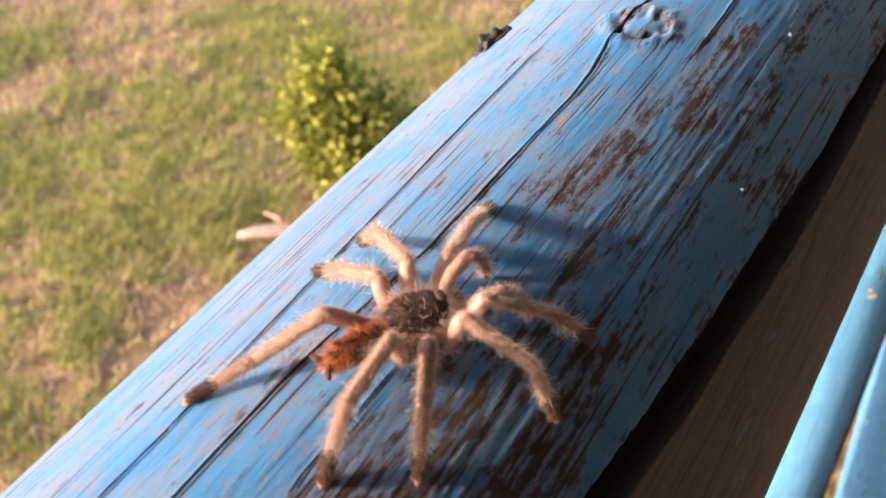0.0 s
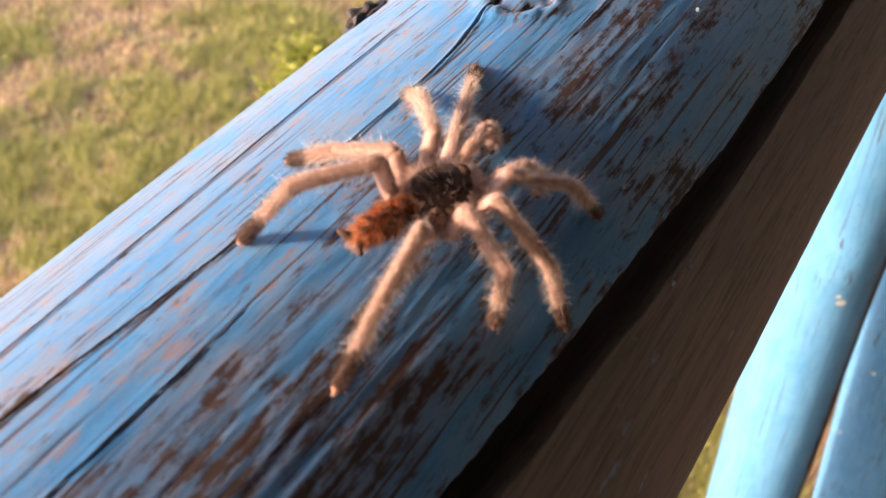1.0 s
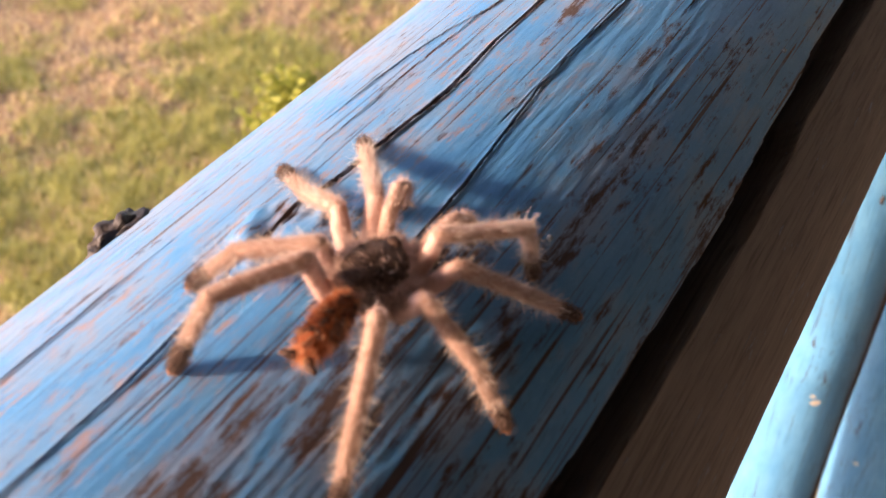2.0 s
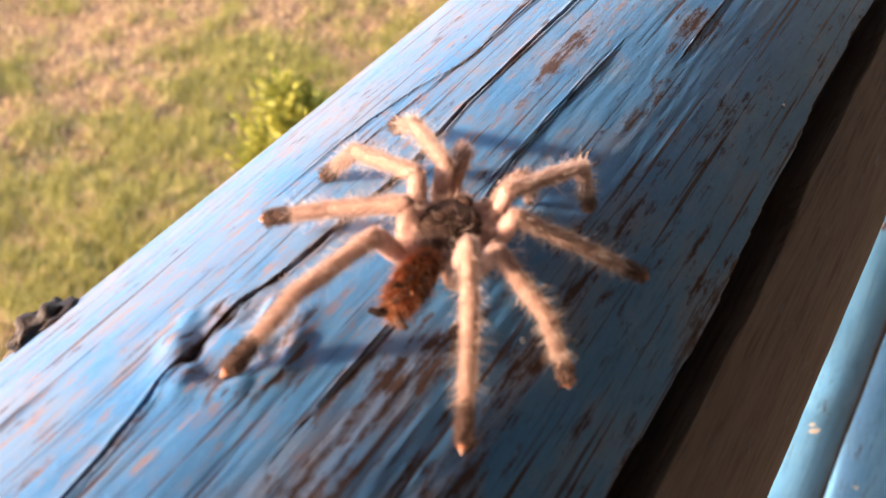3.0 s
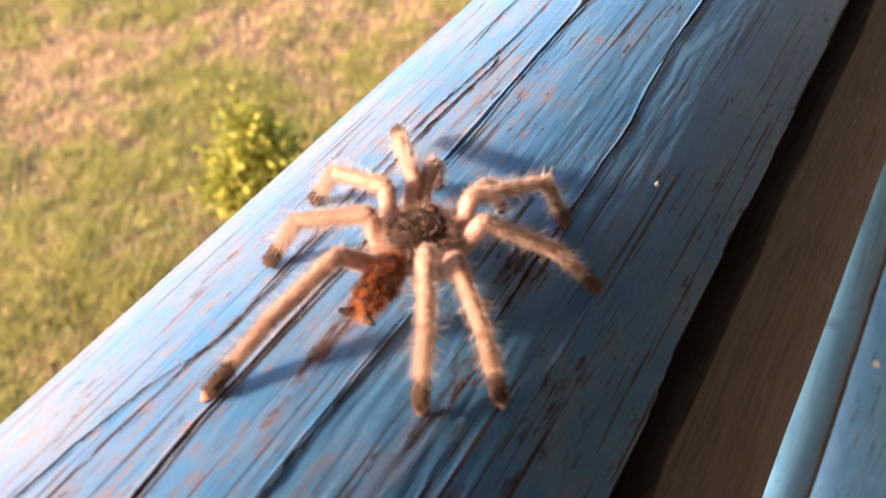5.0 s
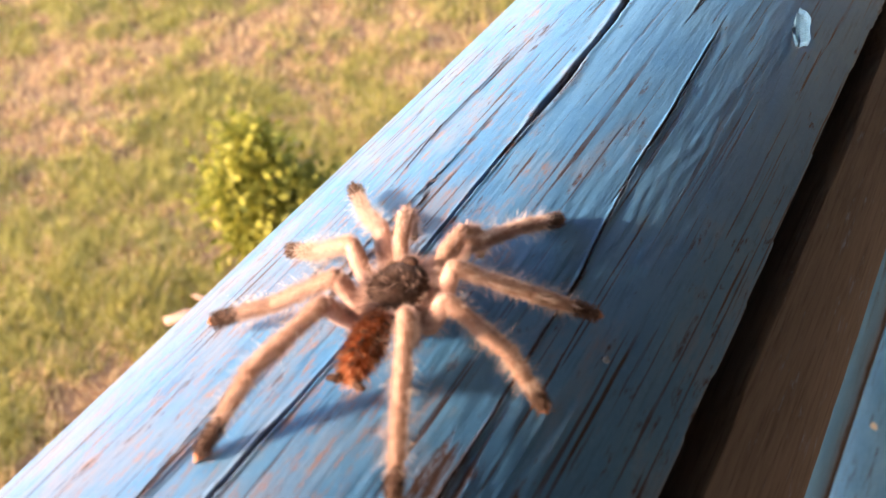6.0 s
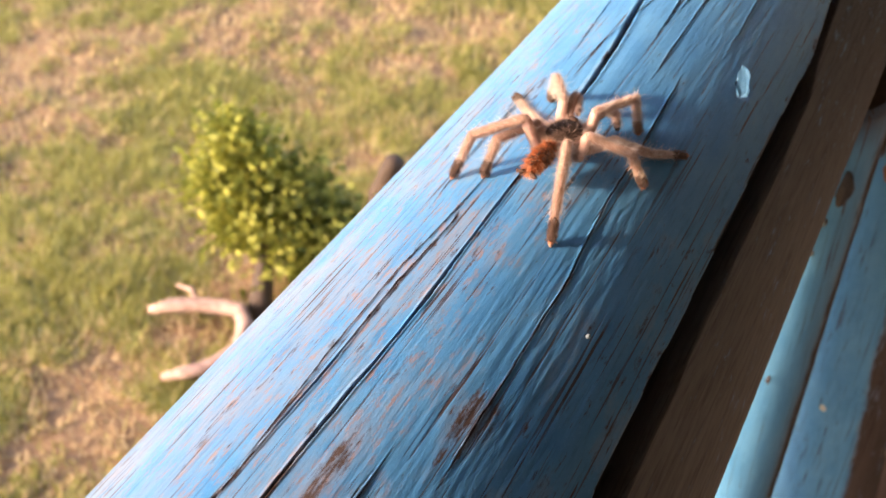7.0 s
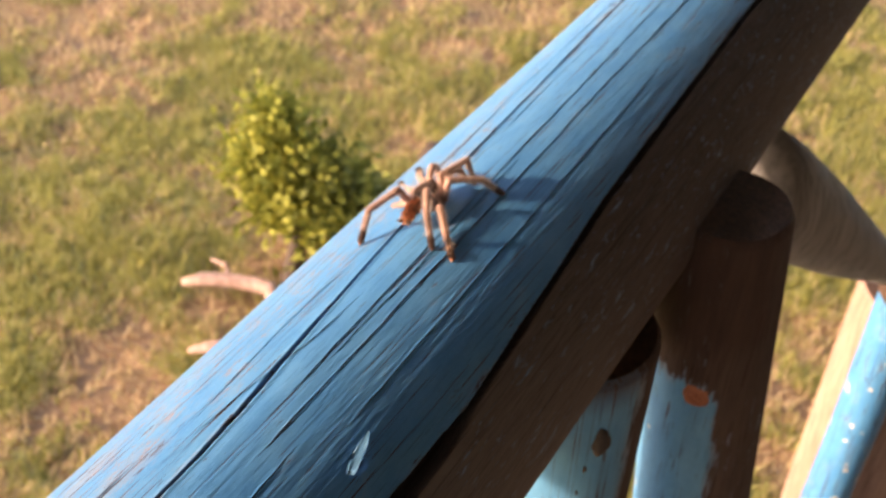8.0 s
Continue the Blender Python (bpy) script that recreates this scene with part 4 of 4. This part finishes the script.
def build_spider():
    rng = np.random.RandomState(3)
    spider = new("spider")
    tagged(spider, "hairy tan tarantula with dark carapace and rust-orange abdomen", "spider")
    # carapace, dark in the middle, with long pale strands round it
    bm = egg((0.0053, 0.0070, 0.0034), -0.10, 1)
    for v in bm.verts:
        q = v.co
        v.co.z += 0.0006 * math.exp(-((q.y - 0.003) / 0.0025) ** 2 - (q.x / 0.003) ** 2)
        v.co.z -= 0.0007 * math.exp(-((q.y + 0.001) / 0.0012) ** 2 - (q.x / 0.0015) ** 2)
    carapace = part("carapace", bm, CARAPACE, spider, "dark brown velvety carapace")
    carapace.location = (0, 0, 0.0010)
    shell = (0.0053, 0.0070, 0.0034)
    hair("rim_hair", egg_spots(shell, -0.1, 2600, rng, lambda x, y, z: (z > -0.25) & (z < 0.45), 0.7), HAIR_PEACH, carapace, (0.0006, 0.0017), 0.00004, rng, 0.4, 0.6)
    hair("fringe", egg_spots(shell, -0.1, 900, rng, lambda x, y, z: (z > -0.2) & (z < 0.55), 0.45), HAIR_PEACH, carapace, (0.0018, 0.0042), 0.000055, rng, 0.42, 0.9)
    hair("nap", egg_spots(shell, -0.1, 2000, rng, lambda x, y, z: z > 0.5, 0.3), HAIR_DARK, carapace, (0.0005, 0.0015), 0.00005, rng, 0.5, 0.8)
    hair("back_hair", egg_spots(shell, -0.1, 90, rng, lambda x, y, z: (z > 0.4) & ((y < 0.2) | (np.abs(x) > 0.5)), 0.4), HAIR_PEACH, carapace, (0.0014, 0.0030), 0.00005, rng, 0.5, 1.0)
    bm = egg((0.0014, 0.0010, 0.0007), 0.0, 4)
    eyes = part("eye_mound", bm, TARSUS_DARK, carapace, "small dark eye mound")
    eyes.location = (0, 0.0048, 0.0032)
    # abdomen
    belly_shape = (0.0025, 0.0064, 0.0028)
    belly = part("abdomen", egg(belly_shape, -0.12, 2), ABDOMEN, spider, "rust-orange abdomen with dark bands")
    belly.matrix_local = pose(0, -0.0128, 0.0006, 10, 0, 0)
    hair("orange_hair", egg_spots(belly_shape, -0.12, 3000, rng, lambda x, y, z: z > -0.5, 0.25), HAIR_ORANGE, belly, (0.0005, 0.0016), 0.00006, rng, 0.45, 1.1)
    hair("pale_tuft_hair", egg_spots(belly_shape, -0.12, 420, rng, lambda x, y, z: (z > -0.4) & (np.sin(y * 9) + np.abs(x) > 0.9), 0.4), HAIR_TUFT, belly, (0.0012, 0.0026), 0.00006, rng, 0.35, 1.2)
    hair("tail_tuft", egg_spots(belly_shape, -0.12, 260, rng, lambda x, y, z: y < -0.72, 0.2), HAIR_TUFT, belly, (0.0014, 0.0030), 0.00007, rng, 0.35, 1.4)
    hair("dark_hair", egg_spots(belly_shape, -0.12, 700, rng, lambda x, y, z: (z > -0.2) & ((np.abs(x - 0.08) < 0.15) | ((x > 0.45) & (y > -0.3)) | ((np.sin(y * 11) > 0.75) & (np.abs(x) < 0.5))) & (y > -0.8)), HAIR_DARK, belly, (0.0008, 0.0024), 0.00009, rng, 0.3, 1.2)
    for side in (-1, 1):
        bm = bmesh.new()
        tube(bm, [(0, 0, 0), (side * 0.0010, -0.0011, 0.0002), (side * 0.0024, -0.0016, 0.0004)], [0.0008, 0.0007, 0.0004], 8)
        sp = part("spinneret", bm, TARSUS_DARK, spider, "small dark spinneret")
        sp.location = (side * 0.0008, -0.0190, -0.0006)
        # jaws
        jaw_shape = (0.0022, 0.0038, 0.0026)
        jaw = part("chelicera", egg(jaw_shape, -0.15, 5 + side), LEG_TAN, spider, "tan hairy jaw")
        jaw.matrix_local = pose(side * 0.0019, 0.0088, -0.0018, -26, 0, 0)
        hair("jaw_hair", egg_spots(jaw_shape, -0.15, 700, rng, lambda x, y, z: z > -2), HAIR_PEACH, jaw, (0.0006, 0.0015), 0.00005, rng, 0.4, -0.4)
        # feelers
        bm = bmesh.new()
        bend = [(side * 0.0026, 0.0066, -0.0016), (side * 0.0042, 0.0106, 0.0034), (side * 0.0054, 0.0152, 0.0044), (side * 0.0063, 0.0192, 0.0016), (side * 0.0066, 0.0214, -0.0040)]
        tube(bm, bend, [0.0011, 0.0014, 0.0014, 0.0012, 0.0010], 12, 0.1)
        palp = part("pedipalp", bm, LEG_TAN, spider, "tan hairy feeler")
        for ends in zip(bend, bend[1:]):
            a, b = np.array(ends[0]), np.array(ends[1])
            axis = (b - a) / np.linalg.norm(b - a)
            n = np.cross(axis, rng.normal(0, 1, (380, 3)))
            n /= np.linalg.norm(n, axis=1)[:, None]
            spots = a + (b - a) * rng.rand(380, 1) + n * 0.0011, n, np.tile(axis, (380, 1))
            hair("palp_hair", spots, HAIR_PEACH, palp, (0.0006, 0.0019), 0.000035, rng, 0.35, 0.5)
        bm = bmesh.new()
        tube(bm, [bend[-1], (side * 0.0066, 0.0219, -0.0058)], [0.0011, 0.0006], 10)
        part("palp_tip", bm, TARSUS_DARK, palp, "dark tip")
    under = part("sternum", egg((0.0050, 0.0066, 0.0022), 0.0, 9), TARSUS_DARK, spider)
    under.location = (0, 0, -0.0016)
    limbs = {}
    for leg, (hx, hy) in HIPS.items():
        # the hip joint between body and leg
        hip = part("coxa", egg((0.0017, 0.0024, 0.0016), 0.0, 11), LEG_TAN, spider)
        hip.matrix_local = pose(hx * 0.92, hy * 0.92, -0.0024, 0, 0, math.degrees(math.atan2(hy, hx)) - 90)
        hair("hip_hair", egg_spots((0.0017, 0.0024, 0.0016), 0.0, 260, rng, lambda x, y, z: z > -0.3, 0.8), HAIR_PALE, hip, (0.0010, 0.0028), 0.000045, rng, 0.5, 0.3)
        a, b, c = LENGTHS[leg[1]]
        thick = {"1": 0.86, "2": 0.90, "3": 0.94, "4": 0.94}[leg[1]]
        upper = [(0, 0.0011), (0.15, 0.0014), (0.55, 0.0017), (0.85, 0.0016), (1, 0.00135)]
        middle = [(0, 0.00135), (0.18, 0.0015), (0.30, 0.00128), (0.36, 0.00122), (0.6, 0.00142), (0.9, 0.00128), (1, 0.0011)]
        lower = [(0, 0.00108), (0.25, 0.00118), (0.52, 0.00100), (0.58, 0.00085), (0.7, 0.00095), (1, 0.0007)]
        made = []
        for name, ln, prof, mat, fur, count, long, bristles in (
                ("femur", a, upper, LEG_PEACH, HAIR_PEACH, 3600, 0.0008, 40), ("tibia", b, middle, LEG_TAN, HAIR_PALE, 4200, 0.0013, 300), ("tarsus", c, lower, LEG_BROWN, HAIR_BROWN, 3600, 0.0012, 220)):
            prof = [(u, r * thick) for u, r in prof]
            ob = part(name, limb_mesh(ln, prof), mat, spider)
            top = 0.60 if name == "tarsus" else 1.06
            hair("short_hair", limb_spots(ln, prof, count, rng, top, -0.06), fur, ob, (0.0003, long), 0.000022, rng, 0.45, 0.9)
            hair("bristles", limb_spots(ln, prof, bristles, rng, top), BRISTLE, ob, (0.0014, 0.0036), 0.000026, rng, 0.25, 0.5)
            made.append(ob)
        # the dark brush at the end of the foot, with its pink pad
        bm = bmesh.new()
        tube(bm, [(0, 0, c * 0.54), (0, 0, c * 0.62), (0, 0, c * 0.85), (0, 0, c * 0.98)], [0.0009 * thick, 0.00112 * thick, 0.0012 * thick, 0.0010 * thick], 12, 0.15)
        brush = part("foot_brush", bm, TARSUS_DARK, made[2], "dark velvety foot")
        hair("brush_hair", limb_spots(c, [(0.5, 0.0012), (1, 0.0012)], 900, rng, 0.97, 0.6), HAIR_DARK, brush, (0.0004, 0.0012), 0.00004, rng, 0.35, 0.7)
        bm = bmesh.new()
        tube(bm, [(0, 0, c * 0.96), (0, 0, c * 1.0), (0, 0, c * 1.03)], [0.0010, 0.0009, 0.0004], 10)
        part("foot_pad", bm, PAD_PINK, made[2], "pink foot pad")
        limbs[leg] = made
    return spider, limbs


def body_pose(t):
    a = radians(float(np.interp(t, KEY_T, BODY_ANGLE)))
    y = float(np.interp(t, KEY_T, BODY_Y))
    turn = float(np.interp(t, KEY_T, BODY_TURN))
    r = RAIL_R + BODY_LIFT + 0.0006 * math.sin(t * 12)
    return pose(r * math.sin(a), y, RAIL_Z + r * math.cos(a), 0, math.degrees(a), 0) @ pose(0, 0, 0, 0, 0, -turn)


def foot_place(leg, t):
    """The foot stands, then swings to its next foothold: four legs in the first half of each stretch, the other four in the second."""
    i = max(0, min(len(KEY_T) - 2, int(np.searchsorted(KEY_T, t, "right")) - 1))
    t0, t1 = KEY_T[i], KEY_T[i + 1]
    (a0, y0), (a1, y1) = FEET[leg][i], FEET[leg][i + 1]
    steps = max(1, round((t1 - t0) / 0.4))
    u = (t - t0) / (t1 - t0) * steps
    k, u = int(min(u, steps - 1e-6)), u - int(min(u, steps - 1e-6))
    swing = (u - (0.08 if leg in ("L1", "R2", "L3", "R4") else 0.47)) / 0.45
    swing = min(1, max(0, swing))
    go = swing * swing * (3 - 2 * swing)
    f = (k + go) / steps
    far = math.hypot(radians(a1 - a0) * RAIL_R, y1 - y0) / steps
    lift = math.sin(math.pi * swing) * min(0.008, 0.35 * far)
    lift += RAISED.get((leg, t0), 0.0) * (1 - f) + RAISED.get((leg, t1), 0.0) * f
    p = on_rail(a0 + (a1 - a0) * f, y0 + (y1 - y0) * f, 0.0008 + lift)
    return Vector((p.x, p.y, p.z + RAIL_Z))


def aim(place, way, hinge):
    z = way.normalized()
    x = (hinge - z * hinge.dot(z)).normalized()
    y = z.cross(x)
    m = Matrix((x, y, z)).transposed().to_4x4()
    m.translation = place
    return m


def leg_poses(leg, body, foot):
    """Poses of the three joints in the spider's space, with knees raised over the line from hip to foot."""
    a, b, c = LENGTHS[leg[1]]
    hip = Vector((HIPS[leg][0], HIPS[leg][1], -0.0030))
    f = body.inverted() @ foot
    flat = Vector((f.x - hip.x, f.y - hip.y, 0))
    out, up = flat.normalized(), Vector((0, 0, 1))
    reach = min(0.995, (f - hip).length / (a + b + c))
    slope = radians(10 + 150 * (1 - reach))
    clear = math.hypot(foot.x, foot.z - RAIL_Z) - RAIL_R
    slope = min(slope, radians(80)) * max(0.0, min(1.0, 1.2 - clear / 0.008))
    ankle = f - out * c * math.cos(slope) + up * c * math.sin(slope)
    d = ankle - hip
    dist = min(d.length, (a + b) * 0.998)
    if d.length > dist:
        ankle = hip + d.normalized() * dist
        d = ankle - hip
    ca = max(-1, min(1, (a * a + dist * dist - b * b) / (2 * a * dist)))
    line = d.normalized()
    rise = up + Vector((0, KNEE_FORWARD[leg[1]], 0))
    rise = (rise - line * rise.dot(line)).normalized()
    hinge = line.cross(rise)
    knee = hip + line * a * ca + rise * a * math.sqrt(1 - ca * ca)
    return aim(hip, knee - hip, hinge), aim(knee, ankle - knee, hinge), aim(ankle, f - ankle, hinge)


build_ground()
build_grass()
rail = build_rail()
build_rail_details(rail)
build_posts()
build_unseen_porch()
build_shrub()
build_branch()
spider, limbs = build_spider()


def motions():
    times = [i / 10 for i in range(81)]
    bodies = [(t, body_pose(t)) for t in times]
    walk(spider, bodies)
    for leg, joints in limbs.items():
        tracks = [leg_poses(leg, m, foot_place(leg, t)) for t, m in bodies]
        for k, ob in enumerate(joints):
            walk(ob, [(t, track[k]) for t, track in zip(times, tracks)])


motions()
